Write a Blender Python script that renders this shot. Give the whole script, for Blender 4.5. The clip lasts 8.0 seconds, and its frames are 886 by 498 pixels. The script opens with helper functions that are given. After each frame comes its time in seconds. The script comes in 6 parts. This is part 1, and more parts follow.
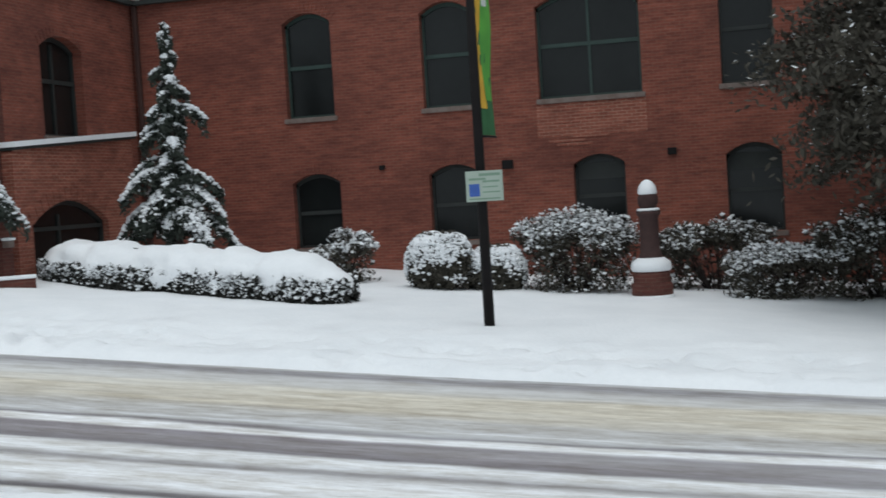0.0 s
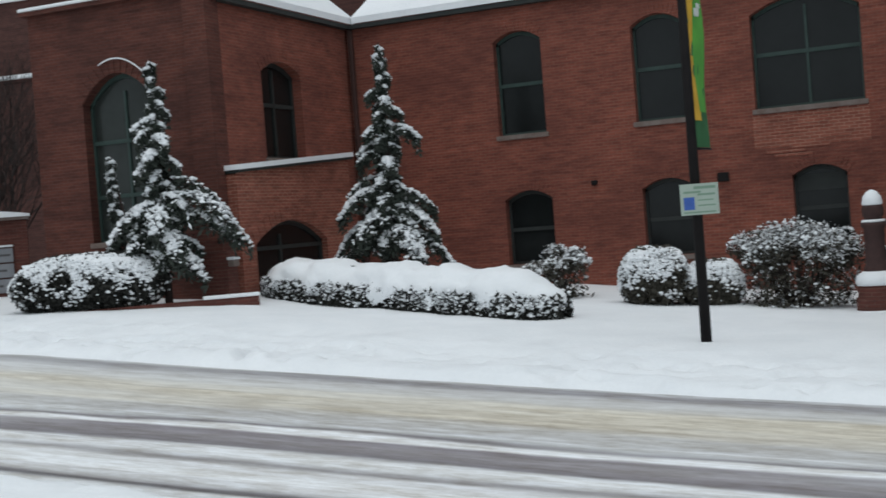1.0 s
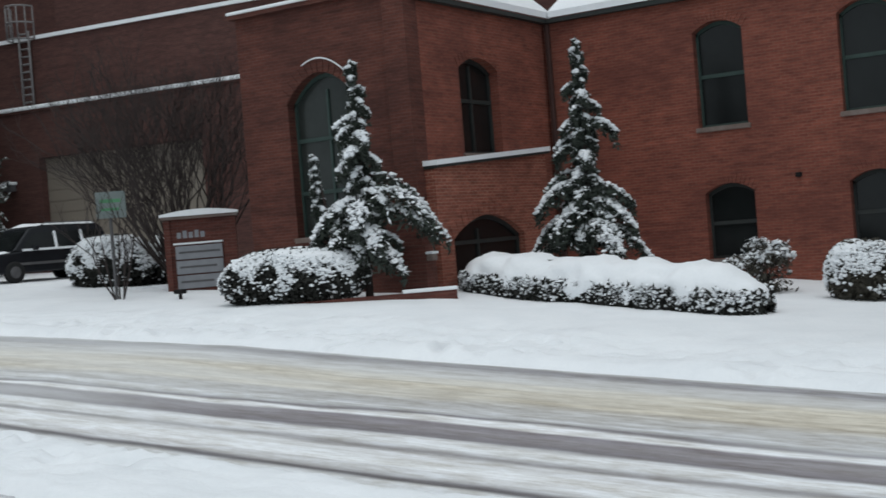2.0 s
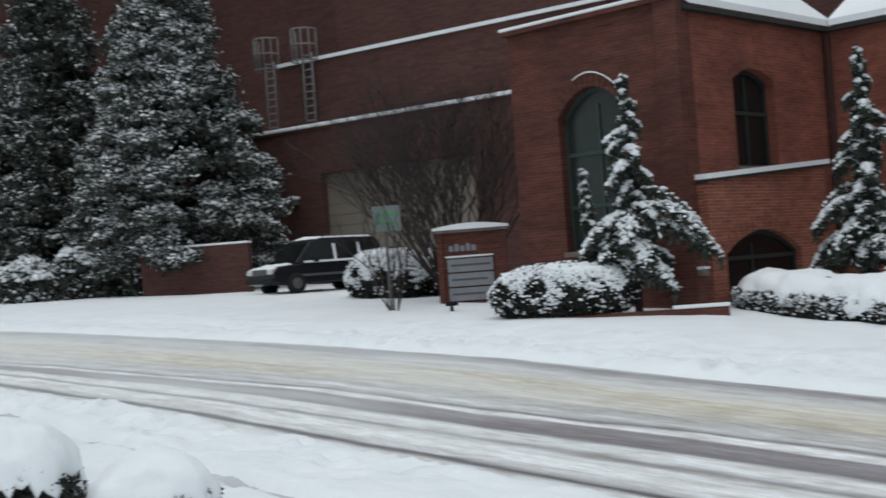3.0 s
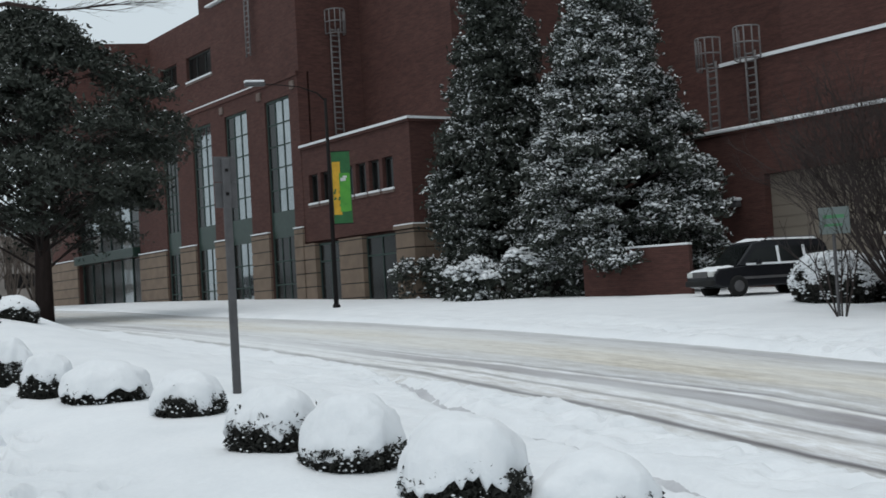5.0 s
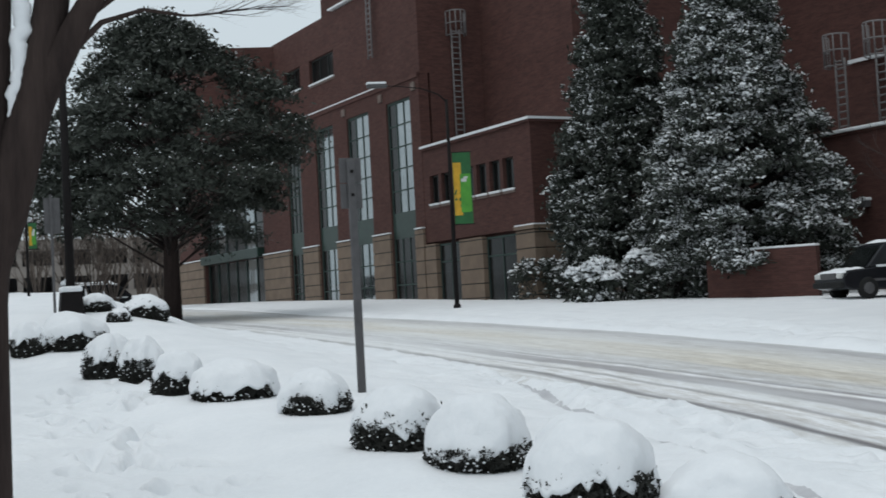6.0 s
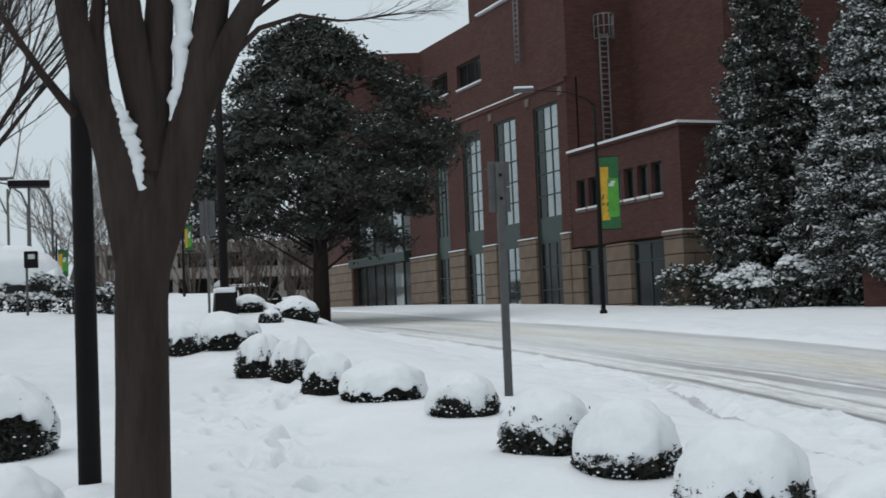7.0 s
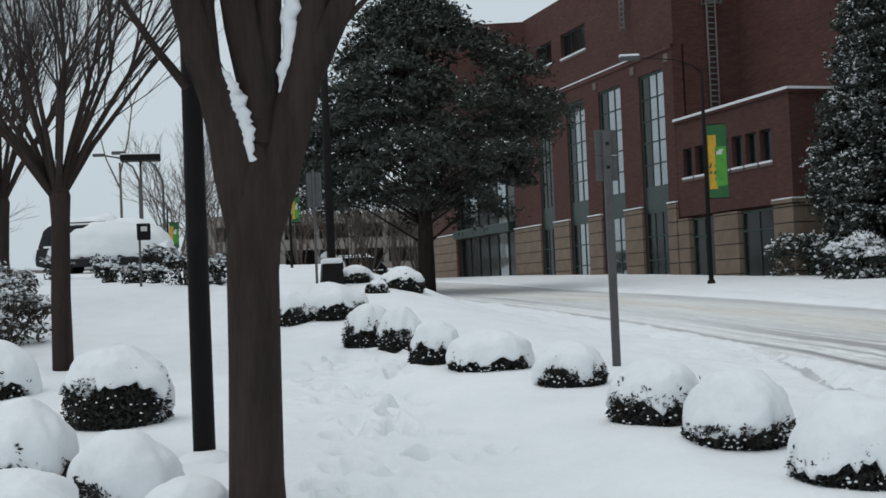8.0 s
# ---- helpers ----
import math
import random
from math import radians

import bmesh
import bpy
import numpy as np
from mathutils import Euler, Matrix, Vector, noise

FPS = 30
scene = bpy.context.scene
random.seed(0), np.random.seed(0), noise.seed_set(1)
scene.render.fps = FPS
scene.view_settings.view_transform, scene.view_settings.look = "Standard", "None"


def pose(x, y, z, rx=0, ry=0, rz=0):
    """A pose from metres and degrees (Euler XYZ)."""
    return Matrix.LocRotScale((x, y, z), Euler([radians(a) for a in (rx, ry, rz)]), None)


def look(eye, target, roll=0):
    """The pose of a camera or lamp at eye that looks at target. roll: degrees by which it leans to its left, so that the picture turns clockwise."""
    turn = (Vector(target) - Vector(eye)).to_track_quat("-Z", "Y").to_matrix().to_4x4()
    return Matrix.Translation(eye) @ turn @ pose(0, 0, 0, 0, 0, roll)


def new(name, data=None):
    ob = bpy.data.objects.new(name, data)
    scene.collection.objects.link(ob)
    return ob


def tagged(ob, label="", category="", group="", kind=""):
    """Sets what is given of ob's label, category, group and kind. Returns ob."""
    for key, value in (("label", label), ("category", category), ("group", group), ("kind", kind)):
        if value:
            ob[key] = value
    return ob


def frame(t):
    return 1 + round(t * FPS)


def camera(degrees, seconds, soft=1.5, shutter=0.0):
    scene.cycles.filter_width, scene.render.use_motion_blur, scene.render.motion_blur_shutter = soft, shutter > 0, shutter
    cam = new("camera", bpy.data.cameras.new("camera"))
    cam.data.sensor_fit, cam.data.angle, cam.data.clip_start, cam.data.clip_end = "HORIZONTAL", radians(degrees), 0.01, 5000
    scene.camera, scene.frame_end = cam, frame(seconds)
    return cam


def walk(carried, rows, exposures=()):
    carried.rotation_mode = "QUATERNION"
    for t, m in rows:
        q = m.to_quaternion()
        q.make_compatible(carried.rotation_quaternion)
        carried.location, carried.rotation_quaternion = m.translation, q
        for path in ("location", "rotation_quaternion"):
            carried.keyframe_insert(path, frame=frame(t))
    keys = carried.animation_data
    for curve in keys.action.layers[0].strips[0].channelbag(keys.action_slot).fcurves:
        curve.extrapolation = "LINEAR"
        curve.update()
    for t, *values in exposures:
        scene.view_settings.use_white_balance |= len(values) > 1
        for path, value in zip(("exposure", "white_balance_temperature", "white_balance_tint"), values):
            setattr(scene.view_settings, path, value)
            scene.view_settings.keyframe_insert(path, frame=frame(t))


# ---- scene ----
# ---- camera and its turn ----
cam = camera(37.49, 8.0, soft=1.6, shutter=0.25)


def turned(yaw, pitch, roll, x, y, z):
    """The pose of the hand-held camera: yaw to the left, pitch up, roll, in degrees, and where it sways to."""
    a, b, eye = radians(yaw), radians(pitch), Vector((x, y, z))
    ahead = Vector((-math.sin(a) * math.cos(b), math.cos(a) * math.cos(b), math.sin(b)))
    return look(eye, eye + ahead, roll)


PATH = [
    (0.0, 14.27, -2.48, -3.55, -0.008, 0.019, 1.606),
    (0.5, 18.90, -1.74, -3.50, -0.022, 0.035, 1.607),
    (1.0, 23.52, -1.13, -4.42, -0.017, 0.045, 1.601),
    (1.5, 28.07, -0.79, -4.94, 0.009, 0.045, 1.590),
    (1.7, 29.75, -0.76, -4.78, 0.014, 0.043, 1.587),
    (2.8, 40.83, 0.40, -4.46, 0.019, 0.043, 1.585),
    (3.0, 43.91, 0.86, -4.19, 0.021, 0.044, 1.587),
    (3.5, 50.96, 1.63, -4.03, 0.027, 0.047, 1.585),
    (4.0, 56.51, 2.06, -3.08, 0.027, 0.036, 1.590),
    (4.5, 60.52, 2.14, -2.93, 0.024, 0.033, 1.608),
    (5.8, 66.77, 2.37, -3.39, -0.002, -0.022, 1.620),
    (6.0, 68.21, 2.48, -3.06, -0.005, -0.034, 1.620),
    (6.5, 71.78, 2.96, -2.36, -0.009, -0.045, 1.621),
    (7.0, 74.57, 2.99, -2.33, -0.018, -0.068, 1.606),
    (7.5, 77.48, 2.17, -2.30, -0.038, -0.084, 1.597),
    (8.0, 79.18, 1.90, -2.41, -0.049, -0.096, 1.595),
]
walk(cam, [(row[0], turned(*row[1:])) for row in PATH],
     exposures=[(0.0, -0.07), (0.5, -0.13), (1.5, -0.14), (3.0, -0.15), (4.5, -0.17), (6.0, -0.2), (8.0, -0.28)])

# ---- sky and light ----
world = bpy.data.worlds.new("overcast_sky")
scene.world = world
world.use_nodes = True
wn, wl = world.node_tree.nodes, world.node_tree.links
sky = wn.new("ShaderNodeTexSky")
sky.sky_type, sky.sun_disc = "NISHITA", False
sky.sun_elevation, sky.sun_rotation = radians(74), radians(160)
sky.air_density, sky.dust_density, sky.ozone_density = 1.0, 6.0, 1.0
sat = wn.new("ShaderNodeHueSaturation")
sat.inputs["Saturation"].default_value = 0.3
cloud = wn.new("ShaderNodeMixRGB")
cloud.inputs["Fac"].default_value = 0.8
cloud.inputs["Color2"].default_value = (6.9, 7.95, 8.6, 1)
wl.new(sky.outputs["Color"], sat.inputs["Color"])
wl.new(sat.outputs["Color"], cloud.inputs["Color1"])
wl.new(cloud.outputs["Color"], wn["Background"].inputs["Color"])
wn["Background"].inputs["Strength"].default_value = 0.112
sun = new("sun", bpy.data.lights.new("sun", "SUN"))
sun.data.energy, sun.data.angle, sun.data.color = 0.7, radians(50), (1.0, 0.98, 0.96)
sun.matrix_world = look((6, -16, 60), (0, 0, 0))

# ---- materials ----
def material(name, tint, rough=0.8, second=None, scale=4.0, fine=60.0, bump=0.0, metal=0.0, spread=0.5, bump_scale=None, spec=0.3, grain=(1, 1, 1)):
    """A surface with two scales of noise between two tints and a fine relief."""
    m = bpy.data.materials.new(name)
    m.use_nodes = True
    n, l = m.node_tree.nodes, m.node_tree.links
    b = n["Principled BSDF"]
    b.inputs["Roughness"].default_value, b.inputs["Metallic"].default_value = rough, metal
    b.inputs["Specular IOR Level"].default_value = spec
    where = n.new("ShaderNodeTexCoord")
    big, small = n.new("ShaderNodeTexNoise"), n.new("ShaderNodeTexNoise")
    big.inputs["Scale"].default_value, small.inputs["Scale"].default_value = scale, fine
    big.inputs["Detail"].default_value, small.inputs["Detail"].default_value = 5, 3
    pull = n.new("ShaderNodeMapping")
    pull.inputs["Scale"].default_value = grain
    l.new(where.outputs["Object"], pull.inputs["Vector"])
    for t in (big, small):
        l.new(pull.outputs[0], t.inputs["Vector"])
    both = n.new("ShaderNodeMath")
    both.operation = "MULTIPLY_ADD"
    both.inputs[1].default_value = 0.45
    l.new(small.outputs["Fac"], both.inputs[0])
    l.new(big.outputs["Fac"], both.inputs[2])
    ramp = n.new("ShaderNodeValToRGB")
    ramp.color_ramp.elements[0].position, ramp.color_ramp.elements[1].position = 0.72 - spread / 2, 0.72 + spread / 2
    second = second or tuple(0.7 * c for c in tint)
    ramp.color_ramp.elements[0].color, ramp.color_ramp.elements[1].color = (*second, 1), (*tint, 1)
    l.new(both.outputs[0], ramp.inputs["Fac"])
    l.new(ramp.outputs["Color"], b.inputs["Base Color"])
    if bump:
        relief = n.new("ShaderNodeBump")
        relief.inputs["Strength"].default_value, relief.inputs["Distance"].default_value = 0.8, bump
        if bump_scale:
            small.inputs["Scale"].default_value = bump_scale
        l.new(small.outputs["Fac"], relief.inputs["Height"])
        l.new(relief.outputs["Normal"], b.inputs["Normal"])
    return m


def brickwork(name, tints, mortar, stain, amount):
    """Running-bond brick with mortar joints, single odd bricks and large stains."""
    m = bpy.data.materials.new(name)
    m.use_nodes = True
    n, l = m.node_tree.nodes, m.node_tree.links
    b = n["Principled BSDF"]
    b.inputs["Roughness"].default_value, b.inputs["Specular IOR Level"].default_value = 0.85, 0.2
    where, parts, join = n.new("ShaderNodeTexCoord"), n.new("ShaderNodeSeparateXYZ"), n.new("ShaderNodeCombineXYZ")
    l.new(where.outputs["Object"], parts.inputs[0])
    along = n.new("ShaderNodeMath")
    along.operation = "ADD"
    l.new(parts.outputs["X"], along.inputs[0])
    l.new(parts.outputs["Y"], along.inputs[1])
    l.new(along.outputs[0], join.inputs["X"])
    l.new(parts.outputs["Z"], join.inputs["Y"])
    tex = n.new("ShaderNodeTexBrick")
    for key, value in (("Scale", 1.0), ("Brick Width", 0.215), ("Row Height", 0.073), ("Mortar Size", 0.008), ("Mortar Smooth", 0.3), ("Bias", -0.2)):
        tex.inputs[key].default_value = value
    tex.inputs["Color1"].default_value, tex.inputs["Color2"].default_value = (*tints[0], 1), (*tints[1], 1)
    tex.inputs["Mortar"].default_value = (*mortar, 1)
    l.new(join.outputs[0], tex.inputs["Vector"])
    big = n.new("ShaderNodeTexNoise")
    big.inputs["Scale"].default_value, big.inputs["Detail"].default_value, big.inputs["Roughness"].default_value = 0.55, 8, 0.65
    stretch = n.new("ShaderNodeMapping")
    stretch.inputs["Scale"].default_value = (1.0, 1.0, 1.5)
    l.new(where.outputs["Object"], stretch.inputs["Vector"])
    l.new(stretch.outputs[0], big.inputs["Vector"])
    ramp = n.new("ShaderNodeValToRGB")
    ramp.color_ramp.elements[0].position, ramp.color_ramp.elements[1].position = 0.40, 0.66
    l.new(big.outputs["Fac"], ramp.inputs["Fac"])
    fac = n.new("ShaderNodeMath")
    fac.operation = "MULTIPLY"
    fac.inputs[1].default_value = amount
    l.new(ramp.outputs["Color"], fac.inputs[0])
    mix = n.new("ShaderNodeMixRGB")
    l.new(fac.outputs[0], mix.inputs["Fac"])
    l.new(tex.outputs["Color"], mix.inputs["Color1"])
    mix.inputs["Color2"].default_value = (*stain, 1)
    patch = n.new("ShaderNodeTexNoise")
    patch.inputs["Scale"].default_value, patch.inputs["Detail"].default_value, patch.inputs["Roughness"].default_value = 2.0, 9, 0.78
    courses = n.new("ShaderNodeMapping")
    courses.inputs["Scale"].default_value = (0.8, 0.8, 4.5)
    l.new(where.outputs["Object"], courses.inputs["Vector"])
    l.new(courses.outputs[0], patch.inputs["Vector"])
    light = n.new("ShaderNodeValToRGB")
    light.color_ramp.elements[0].position, light.color_ramp.elements[1].position = 0.3, 0.72
    light.color_ramp.elements[0].color, light.color_ramp.elements[1].color = (0.55, 0.56, 0.57, 1), (1.5, 1.42, 1.38, 1)
    l.new(patch.outputs["Fac"], light.inputs["Fac"])
    mul = n.new("ShaderNodeMixRGB")
    mul.blend_type = "MULTIPLY"
    mul.inputs["Fac"].default_value = 1.0
    l.new(mix.outputs[0], mul.inputs["Color1"])
    l.new(light.outputs["Color"], mul.inputs["Color2"])
    l.new(mul.outputs[0], b.inputs["Base Color"])
    relief = n.new("ShaderNodeBump")
    relief.inputs["Strength"].default_value, relief.inputs["Distance"].default_value = 0.5, 0.01
    l.new(tex.outputs["Fac"], relief.inputs["Height"])
    relief.invert = True
    l.new(relief.outputs["Normal"], b.inputs["Normal"])
    return m


def road_surface():
    """Wheel tracks, slush, grit and snow in stripes along the road, by the distance across it."""
    m = bpy.data.materials.new("slushy_road")
    m.use_nodes = True
    n, l = m.node_tree.nodes, m.node_tree.links
    b = n["Principled BSDF"]
    b.inputs["Specular IOR Level"].default_value = 0.35
    where, parts = n.new("ShaderNodeTexCoord"), n.new("ShaderNodeSeparateXYZ")
    l.new(where.outputs["Object"], parts.inputs[0])
    stretch = n.new("ShaderNodeMapping")
    stretch.inputs["Scale"].default_value = (0.12, 1.0, 1.0)
    l.new(where.outputs["Object"], stretch.inputs["Vector"])
    wave = n.new("ShaderNodeTexNoise")
    wave.inputs["Scale"].default_value, wave.inputs["Detail"].default_value = 1.6, 7
    l.new(stretch.outputs[0], wave.inputs["Vector"])
    shift = n.new("ShaderNodeMath")
    shift.operation = "MULTIPLY_ADD"
    shift.inputs[1].default_value = 0.4
    l.new(wave.outputs["Fac"], shift.inputs[0])
    l.new(parts.outputs["Y"], shift.inputs[2])
    bend, inner = n.new("ShaderNodeMapRange"), n.new("ShaderNodeMapRange")
    bend.inputs["From Min"].default_value, bend.inputs["From Max"].default_value, bend.inputs["To Max"].default_value = -8.0, -26.0, 1.25
    l.new(parts.outputs["X"], bend.inputs["Value"])
    inner.inputs["From Min"].default_value, inner.inputs["From Max"].default_value = 15.6, 12.5
    l.new(parts.outputs["Y"], inner.inputs["Value"])
    gutter_off, damped = n.new("ShaderNodeMapRange"), n.new("ShaderNodeMath")
    gutter_off.inputs["From Min"].default_value, gutter_off.inputs["From Max"].default_value = 9.7, 11.2
    l.new(parts.outputs["Y"], gutter_off.inputs["Value"])
    damped.operation = "MULTIPLY"
    l.new(gutter_off.outputs[0], damped.inputs[0])
    l.new(inner.outputs[0], damped.inputs[1])
    curve = n.new("ShaderNodeMath")
    curve.operation = "MULTIPLY_ADD"
    l.new(bend.outputs[0], curve.inputs[0])
    l.new(damped.outputs[0], curve.inputs[1])
    l.new(shift.outputs[0], curve.inputs[2])
    scaled = n.new("ShaderNodeMapRange")
    scaled.inputs["From Min"].default_value, scaled.inputs["From Max"].default_value = 9.6, 17.6
    l.new(curve.outputs[0], scaled.inputs["Value"])
    ramp = n.new("ShaderNodeValToRGB")
    cr = ramp.color_ramp
    snow, dirty, dark, grey, tan, gutter = (0.79, 0.805, 0.82), (0.67, 0.685, 0.70), (0.235, 0.22, 0.24), (0.47, 0.48, 0.49), (0.60, 0.56, 0.475), (0.33, 0.325, 0.345)
    stops = [(9.4, dirty), (9.53, (0.13, 0.12, 0.13)), (9.6, (0.2, 0.19, 0.2)), (9.7, dirty), (9.95, snow), (10.45, snow), (10.6, (0.3, 0.29, 0.3)), (10.72, dirty), (10.95, snow), (11.15, dirty), (11.28, dark), (11.6, (0.30, 0.285, 0.30)), (11.95, (0.27, 0.25, 0.275)),
             (12.07, snow), (12.22, snow), (12.3, (0.22, 0.205, 0.225)), (12.42, grey), (12.62, dirty), (12.8, (0.50, 0.50, 0.50)), (13.15, (0.55, 0.545, 0.53)), (13.45, tan), (14.1, (0.64, 0.60, 0.51)), (14.6, tan), (14.9, (0.56, 0.55, 0.53)), (15.3, (0.50, 0.495, 0.50)), (15.6, gutter), (15.8, (0.31, 0.305, 0.32)), (16.0, dirty), (16.3, snow)]
    while len(cr.elements) < len(stops):
        cr.elements.new(0.5)
    for e, (y, c) in zip(cr.elements, stops):
        e.position, e.color = (y - 9.4) / 8.0, (*c, 1)
    l.new(scaled.outputs[0], ramp.inputs["Fac"])
    grit = n.new("ShaderNodeTexNoise")
    grit.inputs["Scale"].default_value, grit.inputs["Detail"].default_value, grit.inputs["Roughness"].default_value = 3.2, 9, 0.75
    half = n.new("ShaderNodeMapping")
    half.inputs["Scale"].default_value = (0.45, 1.6, 1.0)
    l.new(where.outputs["Object"], half.inputs["Vector"])
    l.new(half.outputs[0], grit.inputs["Vector"])
    spots = n.new("ShaderNodeValToRGB")
    spots.color_ramp.elements[0].position, spots.color_ramp.elements[1].position = 0.35, 0.62
    spots.color_ramp.elements[0].color, spots.color_ramp.elements[1].color = (0.55, 0.50, 0.43, 1), (1.07, 1.07, 1.07, 1)
    l.new(grit.outputs["Fac"], spots.inputs["Fac"])
    mul = n.new("ShaderNodeMixRGB")
    mul.blend_type, mul.inputs["Fac"].default_value = "MULTIPLY", 0.8
    l.new(ramp.outputs["Color"], mul.inputs["Color1"])
    l.new(spots.outputs["Color"], mul.inputs["Color2"])
    lines = n.new("ShaderNodeTexNoise")
    lines.inputs["Scale"].default_value, lines.inputs["Detail"].default_value, lines.inputs["Roughness"].default_value = 1.0, 4, 0.7
    long = n.new("ShaderNodeMapping")
    long.inputs["Scale"].default_value = (0.05, 6.0, 1.0)
    l.new(where.outputs["Object"], long.inputs["Vector"])
    l.new(long.outputs[0], lines.inputs["Vector"])
    streak = n.new("ShaderNodeValToRGB")
    streak.color_ramp.elements[0].position, streak.color_ramp.elements[1].position = 0.34, 0.66
    streak.color_ramp.elements[0].color, streak.color_ramp.elements[1].color = (0.88, 0.87, 0.88, 1), (1.13, 1.13, 1.13, 1)
    l.new(lines.outputs["Fac"], streak.inputs["Fac"])
    both = n.new("ShaderNodeMixRGB")
    both.blend_type, both.inputs["Fac"].default_value = "MULTIPLY", 1.0
    l.new(mul.outputs[0], both.inputs["Color1"])
    l.new(streak.outputs["Color"], both.inputs["Color2"])
    fresh = n.new("ShaderNodeTexNoise")
    fresh.inputs["Scale"].default_value, fresh.inputs["Detail"].default_value = 0.9, 6
    l.new(stretch.outputs[0], fresh.inputs["Vector"])
    far = n.new("ShaderNodeMapRange")
    far.inputs["From Min"].default_value, far.inputs["From Max"].default_value = -6.0, -26.0
    far.inputs["To Min"].default_value, far.inputs["To Max"].default_value = -0.18, 0.42
    l.new(parts.outputs["X"], far.inputs["Value"])
    cover = n.new("ShaderNodeMath")
    cover.operation, cover.use_clamp = "ADD", True
    l.new(far.outputs[0], cover.inputs[0])
    spread = n.new("ShaderNodeMapRange")
    spread.inputs["From Min"].default_value, spread.inputs["From Max"].default_value = 0.4, 0.7
    spread.inputs["To Max"].default_value = 0.5
    l.new(fresh.outputs["Fac"], spread.inputs["Value"])
    l.new(spread.outputs[0], cover.inputs[1])
    over = n.new("ShaderNodeMixRGB")
    l.new(cover.outputs[0], over.inputs["Fac"])
    l.new(both.outputs[0], over.inputs["Color1"])
    over.inputs["Color2"].default_value = (0.74, 0.755, 0.76, 1)
    l.new(over.outputs[0], b.inputs["Base Color"])
    wet = n.new("ShaderNodeMapRange")
    wet.inputs["From Min"].default_value, wet.inputs["From Max"].default_value = 0.15, 0.7
    wet.inputs["To Min"].default_value, wet.inputs["To Max"].default_value = 0.5, 0.9
    l.new(ramp.outputs["Color"], wet.inputs["Value"])
    l.new(wet.outputs[0], b.inputs["Roughness"])
    relief = n.new("ShaderNodeBump")
    relief.inputs["Strength"].default_value, relief.inputs["Distance"].default_value = 0.6, 0.03
    l.new(grit.outputs["Fac"], relief.inputs["Height"])
    l.new(relief.outputs["Normal"], b.inputs["Normal"])
    return m


def glass(name, tint, rough, spec=0.6):
    m = material(name, tint, rough, tuple(0.6 * c for c in tint), 0.7, 6.0, spec=spec)
    return m


SNOW = material("snow", (0.80, 0.815, 0.83), 0.75, (0.73, 0.75, 0.77), 1.2, 14.0, 0.012, spec=0.2)
PACKED_SNOW = material("packed_grey_snow", (0.56, 0.565, 0.58), 0.75, (0.43, 0.43, 0.45), 1.6, 18.0, 0.012, spec=0.2)
OLD_BRICK = brickwork("weathered_red_brick", ((0.222, 0.070, 0.047), (0.17, 0.052, 0.036)), (0.22, 0.108, 0.083), (0.11, 0.04, 0.031), 0.75)
# darker, browner tint for the bay's front, west wall and trim
BAY_BRICK = brickwork("darker_brown_bay_brick", ((0.108, 0.037, 0.027), (0.086, 0.03, 0.023)), (0.108, 0.056, 0.045), (0.056, 0.024, 0.02), 0.8)
PALE_BRICK = brickwork("repaired_pale_brick", ((0.27, 0.095, 0.065), (0.20, 0.06, 0.042)), (0.34, 0.20, 0.15), (0.16, 0.055, 0.04), 0.6)
DARK_BRICK = brickwork("dark_maroon_brick", ((0.088, 0.041, 0.035), (0.075, 0.035, 0.030)), (0.086, 0.052, 0.046), (0.066, 0.031, 0.027), 0.6)
SIGN_BRICK = brickwork("brown_brick", ((0.115, 0.04, 0.031), (0.09, 0.034, 0.027)), (0.12, 0.066, 0.055), (0.07, 0.03, 0.025), 0.5)
STONE = material("buff_stone_block", (0.21, 0.155, 0.115), 0.85, (0.15, 0.112, 0.085), 1.5, 30.0, 0.004)
ROAD = road_surface()
PANE_DARK = glass("dark_window_glass", (0.012, 0.014, 0.014), 0.15, 0.25)
# pale metallic tint puts the sky's reflection into chosen panes of the hall
PANE_SKY = material("sky_reflection_glass", (0.40, 0.43, 0.44), 0.06, (0.28, 0.31, 0.32), 0.4, 5.0, metal=0.9)
FRAME_GREEN = material("dark_green_painted_metal", (0.035, 0.06, 0.052), 0.6)
FRAME_DARK = material("dark_window_frame_paint", (0.03, 0.034, 0.032), 0.6)
SPANDREL = material("green_glass_panel", (0.022, 0.046, 0.036), 0.35, (0.015, 0.03, 0.025))
SILL = material("grey_sill_stone", (0.19, 0.155, 0.14), 0.85, (0.13, 0.09, 0.075), 5, 40, 0.004)
METAL_DARK = material("dark_painted_steel", (0.014, 0.012, 0.012), 0.7, (0.009, 0.008, 0.008), spec=0.12)
SHAFT_BROWN = material("dark_brown_terracotta", (0.062, 0.033, 0.03), 0.85, (0.036, 0.02, 0.019), 6, 40, 0.004)
PIPE_BROWN = material("brown_pipe_paint", (0.055, 0.026, 0.022), 0.7)
METAL_GREY = material("galvanised_steel", (0.10, 0.097, 0.10), 0.6, (0.07, 0.068, 0.07), 6, 50)
LADDER_STEEL = material("weathered_ladder_steel", (0.2, 0.19, 0.19), 0.6)
BARK = material("smooth_brown_bark", (0.052, 0.038, 0.034), 0.95, (0.024, 0.018, 0.017), 5.0, 30.0, 0.02, spec=0.1, grain=(1, 1, 0.16))
TWIG = material("dark_twig_bark", (0.045, 0.034, 0.031), 0.9, (0.03, 0.023, 0.022), 5, 40)
PALE_TWIG = material("pale_twig_bark", (0.17, 0.14, 0.12), 0.9, (0.11, 0.09, 0.08), 5, 40)
